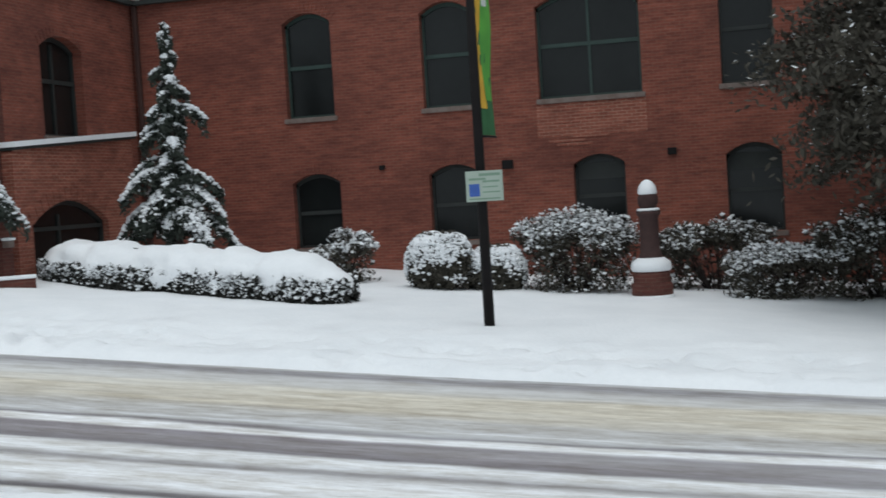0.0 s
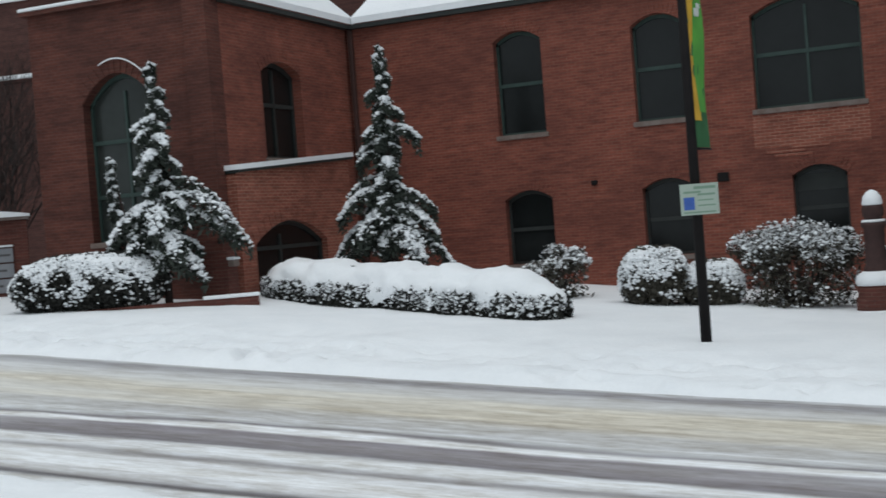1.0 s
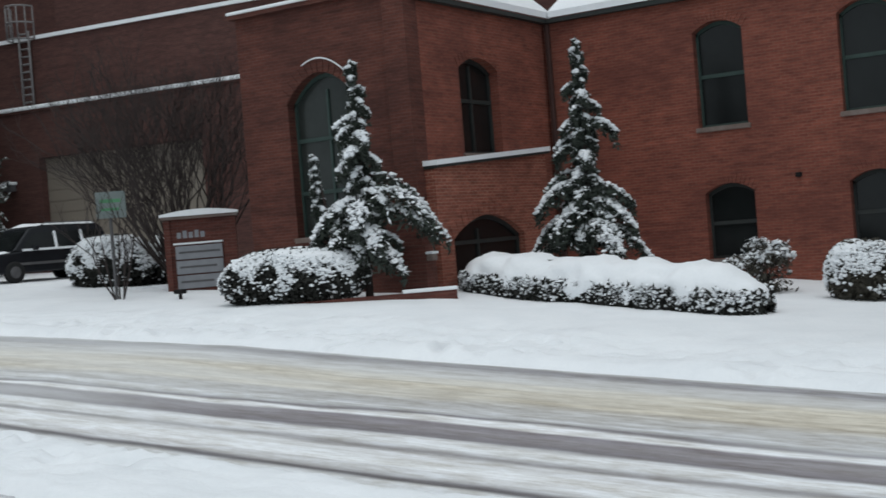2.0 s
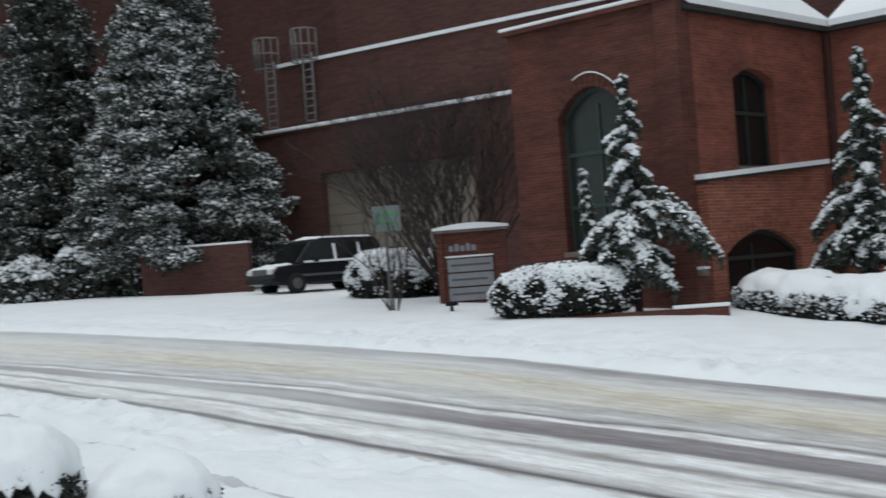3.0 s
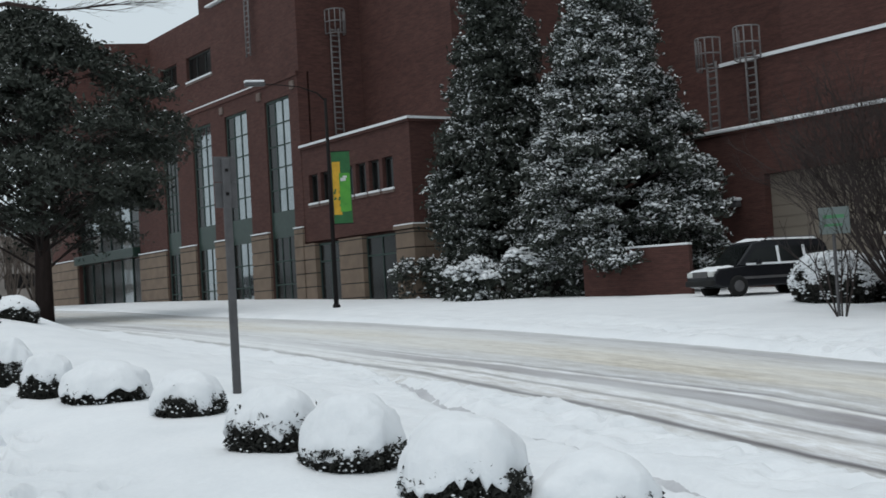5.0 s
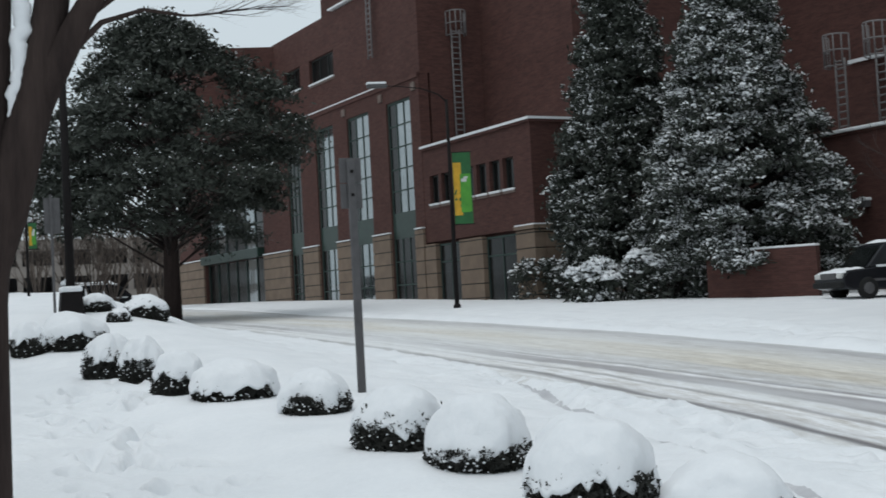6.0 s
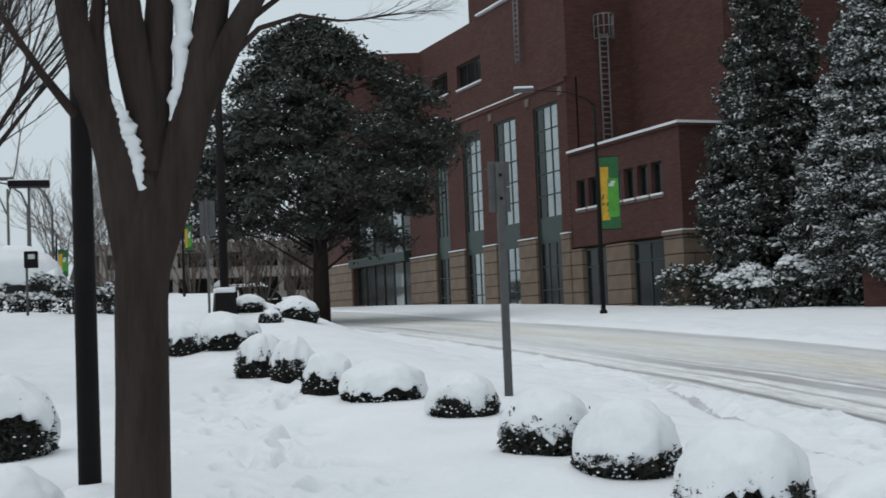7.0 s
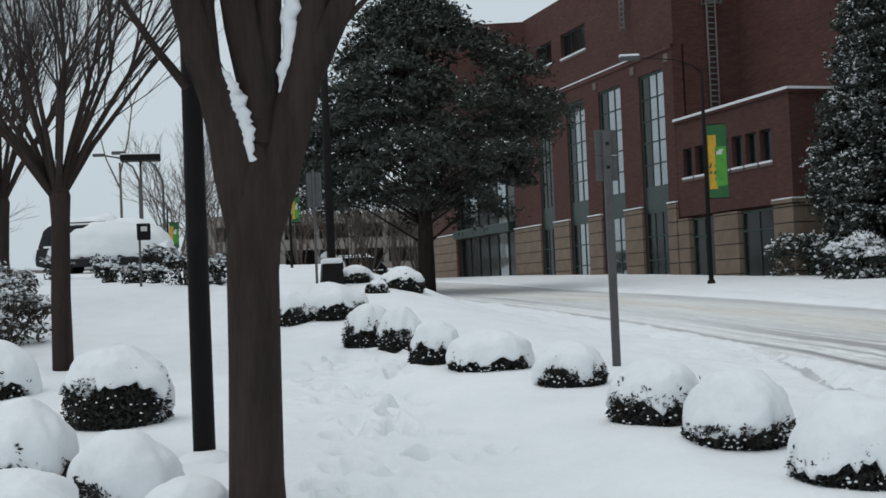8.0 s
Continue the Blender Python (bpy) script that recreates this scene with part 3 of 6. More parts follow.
# ---- old brick building ----
def old_building():
    home = thing("brick_building", pose(0, 0, 0), "weathered red brick building with arched windows and snowy roof", "building")
    face = pose(0, 30, 0)
    lows = [(-11.3, -10.08, 0.45, 2.24, 0.22), (-7.86, -6.62, 0.45, 2.25, 0.22), (-4.42, -3.23, 0.45, 2.27, 0.22), (-0.97, 0.25, 0.30, 2.30, 0.24), (2.5, 3.7, 0.3, 2.3, 0.24), (5.95, 7.15, 0.3, 2.3, 0.24)]
    highs = [(-11.32, -10.10, 3.61, 6.12, 0.24), (-7.88, -6.64, 3.61, 6.08, 0.26), (-5.12, -2.74, 3.61, 6.08, 0.36), (-0.98, 0.2, 3.64, 6.1, 0.24), (2.5, 3.7, 3.64, 6.1, 0.24), (5.95, 7.15, 3.64, 6.1, 0.24)]
    part("wall", wall_mesh(-15.29, 16, -4, 6.74, 0.45, lows + highs, face), OLD_BRICK, home)
    for o in lows:
        window(home, face, *o, 0.28, bars_z=[(o[2] + o[3]) / 2 - 0.05], casing=FRAME_DARK, blind=0.0 if o[0] < -5 else 0.35)
        arch_ring(home, face, o[0], o[1], o[3] - o[4], o[3], OLD_BRICK)
    for k, o in enumerate(highs):
        wide = o[1] - o[0] > 2
        window(home, face, *o, 0.28, bars_v=[(o[0] + o[1]) / 2] if wide else [], bars_z=[o[2] + 1.22], casing=FRAME_GREEN if k < 3 else FRAME_DARK)
        arch_ring(home, face, o[0], o[1], o[3] - o[4], o[3], OLD_BRICK)
    # paler rebuilt brick under the wide window, with shallow courses standing proud
    r = random.Random(3)
    for k in range(11):
        u, z, w = -5.15 + r.random() * 1.6, 2.5 + k * 0.088, r.choice((0.41, 0.62, 0.83))
        part("brick", boxes([(u, -0.016, z, u + w, 0.02, z + 0.06)], face), PALE_BRICK, home)
    part("rebuilt_patch", boxes([(-5.2, -0.004, 2.72, -2.68, 0.1, 3.48)], face), PALE_BRICK, home, "paler rebuilt brickwork under the wide window")
    for u, z, s in ((-5.95, 2.16, 0.13), (-9.0, 2.28, 0.07), (-2.15, 2.22, 0.1)):
        part("vent", boxes([(u - s, -0.08, z - s * 0.8, u + s, 0.05, z + s * 0.8)], face, 0.02), METAL_DARK, home, "dark metal wall vent")
    # side wall of the projecting bay, facing east
    side = pose(-15.29, 0, 0, 0, 0, 90)
    win = (25.62, 27.42, 3.38, 5.62, 0.28)
    part("wall", wall_mesh(23.95, 30, -4, 6.74, 0.45, [win], side), OLD_BRICK, home)
    window(home, side, *win, 0.28, bars_z=[4.62], casing=FRAME_DARK, bars_v=[26.5])
    arch_ring(home, side, win[0], win[1], win[3] - win[4], win[3], OLD_BRICK)
    # front of the bay with the tall arched window
    front = pose(0, 23.5, 0)
    tall = (-18.62, -16.72, 1.75, 5.42, 0.62)
    part("wall", wall_mesh(-19.96, -15.29, -4, 6.92, 0.45, [tall], front), BAY_BRICK, home)
    window(home, front, *tall, 0.3, bars_v=[-17.67], bars_z=[2.75, 3.95], casing=FRAME_GREEN, pane=PANE_MID)
    arch_ring(home, front, tall[0], tall[1], tall[3] - tall[4], tall[3], BAY_BRICK, 0.30, True)
    part("wall", boxes([(-19.96, 23.95, -4, -19.51, 44, 6.92)]), BAY_BRICK, home)
    solids("wall", [(15.55, 30.45, -4, 16, 44, 6.74), (-19.96, 44, -4, 16, 44.4, 6.74)], OLD_BRICK, home)
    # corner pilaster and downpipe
    part("pilaster", boxes([(-15.75, 23.38, -2, -15.2, 23.9, 6.92)]), BAY_BRICK, home)
    part("downpipe", boxes([(-15.2, 29.84, -1, -15.08, 29.97, 6.7)], None, 0.03), PIPE_BROWN, home)
    part("cornice", boxes([(-20.05, 23.33, 6.92, -15.2, 23.6, 7.02)]), BAY_BRICK, home)
    part("cornice_snow", boxes([(-20.08, 23.31, 7.021, -15.2, 23.62, 7.1)], None, 0.03), SNOW, home)
    solids("gutter", [(-15.2, 29.78, 6.70, 16, 29.98, 6.80), (-15.27, 23.6, 6.70, -15.09, 29.9, 6.80)], FRAME_DARK, home)
    # snow-laden roof slopes, brick upstand behind
    part("roof", slab([(-15.0, 29.75, 6.82), (16, 29.75, 6.82), (16, 31.6, 8.1), (-14.7, 31.6, 8.1)], 0.16), SNOW, home, "snow-covered roof slope")
    part("roof", slab([(-15.05, 23.7, 6.82), (-15.05, 30.0, 6.82), (-17.2, 30.0, 8.7), (-17.2, 23.7, 8.7)], 0.16), SNOW, home, "snow-covered roof slope")
    part("upstand", boxes([(-13.9, 31.2, 6.8, 14, 31.6, 10.5)]), OLD_BRICK, home)
    solids("roof", [(-19.5, 24.0, 6.3, -15.75, 44, 6.6), (-15.75, 30.5, 6.3, 15.5, 44, 6.6)], FRAME_DARK, home)
    # low lean-to along the side of the bay with an arched doorway
    porch = pose(-14.95, 0, 0, 0, 0, 90)
    door = (24.3, 27.5, -1.0, 1.95, 0.5)
    part("lean_to_wall", wall_mesh(23.72, 28.9, -2, 3.0, 0.33, [door], porch), PALE_BRICK, home)
    window(home, porch, *door, 0.2, bars_v=[25.6], bars_z=[1.35], casing=FRAME_DARK, sill=False)
    arch_ring(home, porch, door[0], door[1], door[3] - door[4], door[3], PALE_BRICK, 0.3)
    part("coping", slab([(-15.28, 23.68, 3.0), (-14.85, 23.68, 3.0), (-14.85, 28.95, 3.36), (-15.28, 28.95, 3.36)], 0.06), FRAME_DARK, home)
    part("wall_fill", slab([(-15.28, 23.73, 2.9), (-14.96, 23.73, 2.9), (-14.96, 28.9, 2.94), (-15.28, 28.9, 2.94)], 0.1), PALE_BRICK, home)
    bm = wedge(-15.27, -14.955, 23.72, 28.9, 3.0, 3.0, 3.36)
    part("lean_to_top", bm, PALE_BRICK, home)
    part("coping_snow", slab([(-15.28, 23.66, 3.063), (-14.83, 23.66, 3.063), (-14.83, 28.97, 3.423), (-15.28, 28.97, 3.423)], 0.11), SNOW, home)
    return home


def slab(corners, thick):
    """A flat slab over four corners, going up by its thickness."""
    bm = bmesh.new()
    lo = [bm.verts.new(c) for c in corners]
    hi = [bm.verts.new((c[0], c[1], c[2] + thick)) for c in corners]
    bm.faces.new(lo[::-1])
    bm.faces.new(hi)
    for k in range(4):
        bm.faces.new((lo[k], lo[(k + 1) % 4], hi[(k + 1) % 4], hi[k]))
    bmesh.ops.recalc_face_normals(bm, faces=bm.faces)
    return bm


def prism(outline, z0, z1):
    bm = bmesh.new()
    lo, hi = [bm.verts.new((x, y, z0)) for x, y in outline], [bm.verts.new((x, y, z1)) for x, y in outline]
    bm.faces.new(lo)
    bm.faces.new(hi)
    for k in range(len(lo)):
        q = (k + 1) % len(lo)
        bm.faces.new((lo[k], lo[q], hi[q], hi[k]))
    bmesh.ops.recalc_face_normals(bm, faces=bm.faces)
    return bm


def wedge(x0, x1, y0, y1, z, za, zb):
    bm = bmesh.new()
    vs = [bm.verts.new(c) for c in ((x0, y0, z - 0.02), (x1, y0, z - 0.02), (x1, y1, z - 0.02), (x0, y1, z - 0.02), (x0, y0, za), (x1, y0, za), (x1, y1, zb), (x0, y1, zb))]
    for f in ((3, 2, 1, 0), (4, 5, 6, 7), (0, 1, 5, 4), (1, 2, 6, 5), (2, 3, 7, 6), (3, 0, 4, 7)):
        bm.faces.new([vs[k] for k in f])
    return bm


PANE_MID = glass("dusty_window_glass", (0.03, 0.036, 0.033), 0.2, 0.35)
old_building()


# ---- the large dark brick hall ----
def ladder(parent, u, n, z0, z1, cage=True, turn=0.0):
    """A wall ladder with rails, rungs and a safety cage at its head."""
    t = Tubes()
    for du in (-0.25, 0.25):
        t.add([(du, 0, z0), (du, 0, z1)], [0.05] * 2, 5)
    lad = t.link("ladder", LADDER_STEEL, parent, "grey steel wall ladder")
    lad.location, lad.rotation_euler = (u, n, 0), (0, 0, turn)
    k = z0 + 0.2
    rung = Tubes()
    rung.add([(-0.25, 0, 0), (0.25, 0, 0)], [0.04] * 2, 4)
    step = rung.link("rung", LADDER_STEEL, lad)
    step.location.z = k
    shared = step.data
    while k < z1 - 0.3:
        k += 0.3
        step = new("rung", shared)
        step.parent = lad
        step.location.z = k
    if cage:
        c = Tubes()
        for i in range(7):
            a = math.pi * i / 6
            c.add([(-0.55 * math.cos(a), -0.7 * math.sin(a), z1 - 0.35), (-0.55 * math.cos(a), -0.7 * math.sin(a), z1 + 0.95)], [0.035] * 2, 4)
        for z in (z1 - 0.35, z1 + 0.3, z1 + 0.95):
            c.add([(-0.55 * math.cos(math.pi * i / 8), -0.7 * math.sin(math.pi * i / 8), z) for i in range(9)], [0.035] * 9, 4)
        c.link("cage", LADDER_STEEL, lad)
    return lad


def stone_pier(parent, a, b, top, n0=-0.12, n1=0.5, base=1.2):
    """A pier of buff stone courses with dark joints."""
    z = base
    pier = None
    while z < top - 0.05:
        z1 = min(top, z + 0.72)
        bm = boxes([(a, n0, z, b, n1, z1 - 0.05)], None, 0.015)
        ob = part("stone_block", bm, STONE, parent if pier is None else parent)
        pier = pier or ob
        z = z1
    part("pier_core", boxes([(a + 0.03, n0 + 0.05, base, b - 0.03, n1 - 0.02, top - 0.06)]), FRAME_DARK, parent)


def glazed_bay(parent, a, b, bottom, top, sky):
    """A tall strip of glazing with green casing, panel and glazing bars."""
    fr = part("window", boxes([(a, 0.08, bottom, a + 0.14, 0.3, top), (b - 0.14, 0.08, bottom, b, 0.3, top), (a + 0.14, 0.08, top - 0.14, b - 0.14, 0.3, top), (a + 0.14, 0.08, bottom, b - 0.14, 0.3, bottom + 0.2)]), FRAME_GREEN, parent, "tall green-framed window strip")
    part("spandrel", boxes([(a + 0.14, 0.10, 5.45, b - 0.14, 0.2, 6.9)]), SPANDREL, fr)
    cols = 3
    rows = [(bottom + 0.2, 5.45, 3), (6.9, top - 0.14, 5)]
    w = (b - a - 0.28) / cols
    for z0, z1, count in rows:
        h = (z1 - z0) / count
        for i in range(cols):
            for j in range(count):
                # first column left dark; only picked panes carry the sky's reflection
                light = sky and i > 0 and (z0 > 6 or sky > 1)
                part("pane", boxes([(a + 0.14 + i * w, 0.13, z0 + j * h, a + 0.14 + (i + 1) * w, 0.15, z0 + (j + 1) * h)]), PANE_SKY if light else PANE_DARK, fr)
        for i in range(1, cols):
            part("mullion", boxes([(a + 0.14 + i * w - 0.035, 0.09, z0, a + 0.14 + i * w + 0.035, 0.128, z1)]), FRAME_GREEN, fr)
        for j in range(1, count):
            part("transom", boxes([(a + 0.14, 0.095, z0 + j * h - 0.035, b - 0.14, 0.126, z0 + j * h + 0.035)]), FRAME_GREEN, fr)


def hall():
    home = thing("brick_hall", pose(-56, 26, 0, 0, 0, 6.3), "large dark maroon brick hall with tall windows and buff stone base", "building")
    # two-storey corner block; u runs from right to left as minus s
    sw = [(-s1, -s0, 6.9, 8.5, 0) for s0, s1 in ((-0.3, 0.7), (1.0, 2.0), (2.3, 3.28), (3.6, 4.6), (6.05, 7.0), (7.3, 8.3))]
    gw = [(-2.75, 0.25, 1.3, 4.85, 0), (-7.7, -5.3, 1.3, 4.85, 0)]
    corner = 1.9
    part("wall", wall_mesh(-9.0, corner, 5.0, 9.9, 0.5, sw), DARK_BRICK, home)
    for o in sw:
        window(home, pose(0, 0, 0), *o, 0.25, casing=FRAME_DARK, sill=True, sill_snow=True)
    part("wall", boxes([(corner - 0.5, 0.5, 5.0, corner, 30, 9.9)]), DARK_BRICK, home)
    solids("wall", [(-9, 0.3, 0.5, corner - 0.2, 0.6, 5.0), (corner - 0.5, 0.6, 0.5, corner - 0.15, 30, 5.0)], DARK_BRICK, home)
    for o in gw:
        window(home, pose(0, -0.15, 0), *o, 0.3, bars_v=[(o[0] + o[1]) / 2], bars_z=[3.9], casing=FRAME_GREEN, sill=False)
    for a, b in ((0.35, corner + 0.1), (-5.2, -2.85), (-9.0, -7.8)):
        stone_pier(home, a, b, 4.95)
    z = 1.2
    while z < 4.9:
        part("stone_block", boxes([(corner - 0.3, 0.52, z, corner + 0.1, 9, min(4.95, z + 0.72) - 0.05)], None, 0.015), STONE, home)
        z += 0.72
    solids("string_course", [(0.3, -0.2, 4.95, corner + 0.2, 0.4, 5.12), (corner - 0.2, 0.4, 4.95, corner + 0.2, 9, 5.12)], STONE, home)
    solids("ledge_snow", [(0.35, -0.19, 5.122, corner + 0.18, 0.0, 5.18), (corner, 0.0, 5.122, corner + 0.18, 9, 5.18)], SNOW, home)
    solids("coping", [(-9.0, -0.12, 9.9, corner + 0.12, 0.5, 10.02), (corner - 0.4, 0.5, 9.9, corner + 0.12, 30, 10.02)], DARK_BRICK, home)
    solids("coping_snow", [(-9.0, -0.16, 10.021, corner + 0.14, 0.5, 10.14), (corner - 0.4, 0.5, 10.021, corner + 0.14, 30, 10.14)], SNOW, home)
    part("flat_roof", boxes([(-9, 0.5, 9.3, corner - 0.5, 30, 9.6)]), SNOW, home)
    # tall-window front
    bays = [(-13.1, -10.1, 1.4, 13.1, 0), (-18.6, -15.5, 1.4, 13.1, 0), (-23.6, -20.7, 1.4, 13.1, 0), (-28.6, -26.25, 1.4, 13.1, 0)]
    uw = [(-28.7, -25.9, 16.15, 17.7, 0), (-24.3, -20.4, 16.05, 17.7, 0)]
    ent = (-47.2, -33.7, 1.6, 10.2, 0)
    part("wall", wall_mesh(-54, -9.0, 1.0, 14.2, 0.6, bays + [ent], pose(0, -0.02, 0)), DARK_BRICK, home)
    part("wall", wall_mesh(-31, -9.0, 14.2, 20.0, 0.6, uw[:2], pose(0, 0.10, 0)), DARK_BRICK, home)
    part("wall", prism([(-30.5, 0.12), (-32.4, -5.0), (-46, -5.0), (-46, 8), (-30.5, 8)], 14.2, 19.9), DARK_BRICK, home)
    solids("wall", [(-54, 0.6, 1.0, -53.4, 30, 14.2), (-9.5, 0.7, 9.9, -9.0, 30, 15.9)], DARK_BRICK, home)
    for k, (a, b, z0, z1, _) in enumerate(bays):
        glazed_bay(home, a, b, z0, z1, (1, 2, 2, 0)[k])
    for o in uw:
        k = 3 if o[1] - o[0] > 3 else 2
        window(home, pose(0, 0.1, 0), *o, 0.25, bars_v=[o[0] + (o[1] - o[0]) * i / k for i in range(1, k)], casing=FRAME_DARK, sill_snow=True)
    for a, b in ((-10.05, -9.05), (-15.45, -13.15), (-20.65, -18.65), (-26.2, -23.65), (-33.6, -28.65), (-53.9, -47.3)):
        stone_pier(home, a, b, 5.8 if a > -40 else 6.2, -0.16, 0.4)
        part("ledge_snow", boxes([(a, -0.2, 5.805 if a > -40 else 6.205, b, -0.03, 5.87 if a > -40 else 6.27)]), SNOW, home)
    part("band_course", boxes([(-31.2, -0.1, 13.95, -9.0, 0.1, 14.2)]), DARK_BRICK, home)
    part("band_snow", boxes([(-25, -0.11, 14.203, -13.5, 0.05, 14.27)]), SNOW, home)
    for s in (9.56, 7.59, 13.7, 18.9, 24.4, 30.0):
        if s > 9:
            part("wall_light", boxes([(-s - 0.22, -0.14, 13.3, -s + 0.22, 0.0, 13.75)], None, 0.04), SILL, home)
    # entrance: green casing, canopy, doors
    e = part("entrance", boxes([(-47.2, 0.25, 10.05, -33.7, 0.4, 10.2), (-47.2, 0.25, 1.6, -47.0, 0.4, 10.05), (-33.9, 0.25, 1.6, -33.7, 0.4, 10.05)]), FRAME_GREEN, home, "green-framed glass entrance front")
    for i in range(6):
        u = -47.0 + i * 2.18
        for k, (z0, z1) in enumerate(((1.7, 5.7), (6.5, 8.2), (8.3, 10.05))):
            # sky reflection set pane by pane through the paler material
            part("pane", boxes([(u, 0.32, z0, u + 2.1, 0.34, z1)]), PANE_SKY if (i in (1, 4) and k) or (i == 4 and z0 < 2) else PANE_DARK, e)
        part("mullion", boxes([(u - 0.08, 0.24, 1.6, u, 0.35, 10.05)]), FRAME_GREEN, e)
    part("transom", boxes([(-47.0, 0.24, 8.2, -33.9, 0.35, 8.3)]), FRAME_GREEN, e)
    part("canopy", boxes([(-47.0, -0.5, 5.75, -33.9, 0.2, 6.4)], None, 0.05), SPANDREL, e)
    # stepped upper walls behind the corner block
    solids("wall", [(-31, 4.0, 20.0, -24.0, 4.6, 26), (-24.0, 4.0, 9.6, 0.0, 4.6, 26), (-0.5, 4.6, 9.6, 0.0, 30, 26)], DARK_BRICK, home)
    solids("wall", [(-24, 0.72, 20, -9.0, 4.0, 20.1), (-9.6, 0.7, 15.9, -9.0, 4.0, 20.0)], DARK_BRICK, home)
    part("coping_snow", boxes([(-20.5, -0.1, 20.102, -14, 0.7, 20.2)]), SNOW, home)
    ladder(home, -8.85, 2.35, 9.7, 16.6, True, radians(90))
    ladder(home, -14.3, -0.25, 15.95, 20.2)
    ladder(home, -3.6, 3.8, 18.3, 22.0)
    part("roof", boxes([(-54, 0.7, 13.8, -46, 30, 14.1)]), SNOW, home)
    return home


hall()


# ---- service building between ----
def service_building():
    home = thing("service_building", pose(-30, 36, 0, 0, 0, 7), "dark maroon brick service building with roller door and snowy ledges", "building")
    door = (-10.05, -2.4, 0.5, 5.78, 0)
    part("wall", wall_mesh(-26, 14, 0, 7.6, 0.5, [door]), DARK_BRICK, home)
    d = part("roller_door", boxes([(-10.05, 0.38, 0.5, -2.4, 0.42, 5.78)]), DOOR_BEIGE, home, "beige roller door")
    for k in range(12):
        part("door_slat", boxes([(-10.05, 0.36, 0.55 + k * 0.44, -2.4, 0.385, 0.93 + k * 0.44)], None, 0.01), DOOR_BEIGE, d)
    part("coping", boxes([(-26, -0.1, 7.6, 14, 0.5, 7.68)]), DARK_BRICK, home)
    part("coping_snow", boxes([(-26, -0.16, 7.681, 14, 0.55, 7.83)], None, 0.04), SNOW, home)
    solids("wall", [(-12.7, 0.9, 7.6, 14, 1.4, 10.55), (-12.7, 1.4, 7.6, -12.2, 25, 10.55)], DARK_BRICK, home)
    solids("coping_snow", [(-12.8, 0.8, 10.551, 14, 1.3, 10.69), (-12.8, 1.3, 10.551, -12.3, 20, 10.69)], SNOW, home)
    solids("flat_roof", [(-26, 0.5, 7.2, 14, 1.0, 7.5), (-26, 1.0, 7.2, -12.7, 25, 7.5), (-12, 1.4, 10.0, 14, 25, 10.3)], SNOW, home)
    solids("wall", [(-13, 5.0, 7.4, 20, 5.6, 26), (-34, 9.0, 7.0, -13, 9.6, 26)], DARK_BRICK, home)
    ladder(home, -13.4, 1.0, 7.6, 10.9)
    ladder(home, -11.0, 0.75, 7.6, 10.9)
    lamp = part("wall_lamp", boxes([(-11.75, -0.3, 4.6, -11.3, 0.0, 4.85)], None, 0.05), METAL_GREY, home, "snow-topped wall lamp")
    part("lamp_snow", boxes([(-11.8, -0.34, 4.852, -11.25, 0.0, 4.97)], None, 0.04), SNOW, lamp)
    return home


service_building()


# ---- plants ----
def snow_dome(rx, ry, h, low, seed, jag=0.35):
    """A soft, uneven cap of snow with a ragged lower rim."""
    rings, segs = 18, 64
    verts = [(0, 0, h)]
    for i in range(1, rings + 1):
        for k in range(segs):
            a = 2 * math.pi * k / segs
            rim = jag * fbm(math.cos(a) * 2.0 + seed, math.sin(a) * 2.0, seed * 1.7, 3) + 0.22 * fbm(math.cos(a) * 8 + seed, math.sin(a) * 8, seed, 3)
            p = (i / rings) * (math.pi / 2)
            lump = 1 + 0.10 * fbm(math.cos(a) * math.sin(p) * 1.5 + seed, math.sin(a) * math.sin(p) * 1.5, math.cos(p) + seed, 3) + 0.03 * fbm(math.cos(a) * math.sin(p) * 6 + seed, math.sin(a) * math.sin(p) * 6, math.cos(p) * 6, 2)
            zz = low + (h - low) * math.cos(p) ** 0.9
            if i >= rings - 6:
                zz += (i - rings + 6) / 6 * h * (0.36 * rim - 0.06)
            verts.append((rx * math.sin(p) ** 0.8 * math.cos(a) * lump, ry * math.sin(p) ** 0.8 * math.sin(a) * lump, zz + (lump - 1) * h * 0.4))
    for k in range(segs):
        v = verts[1 + (rings - 1) * segs + k]
        verts.append((v[0] * 0.82, v[1] * 0.82, v[2] + 0.01))
    faces = [(0, 1 + k, 1 + (k + 1) % segs) for k in range(segs)]
    for i in range(rings):
        for k in range(segs):
            a, b = 1 + i * segs + k, 1 + i * segs + (k + 1) % segs
            faces.append((a, a + segs, b + segs, b))
    return verts, faces


def stuff(ob):
    return tagged(ob, kind="stuff")


def shell_points(rng, n, rx, ry, z0, z1, h, fill=0.25):
    """Points near the skin of a dome-like bush between two heights."""
    a = rng.uniform(0, 2 * math.pi, n)
    z = rng.uniform(z0, z1, n)
    r = np.sqrt(np.clip(1 - ((z - h * 0.42) / (h * 0.62)) ** 2, 0.05, 1)) * (1 - fill * rng.random(n) ** 2)
    return np.stack([rx * r * np.cos(a), ry * r * np.sin(a), z], 1)


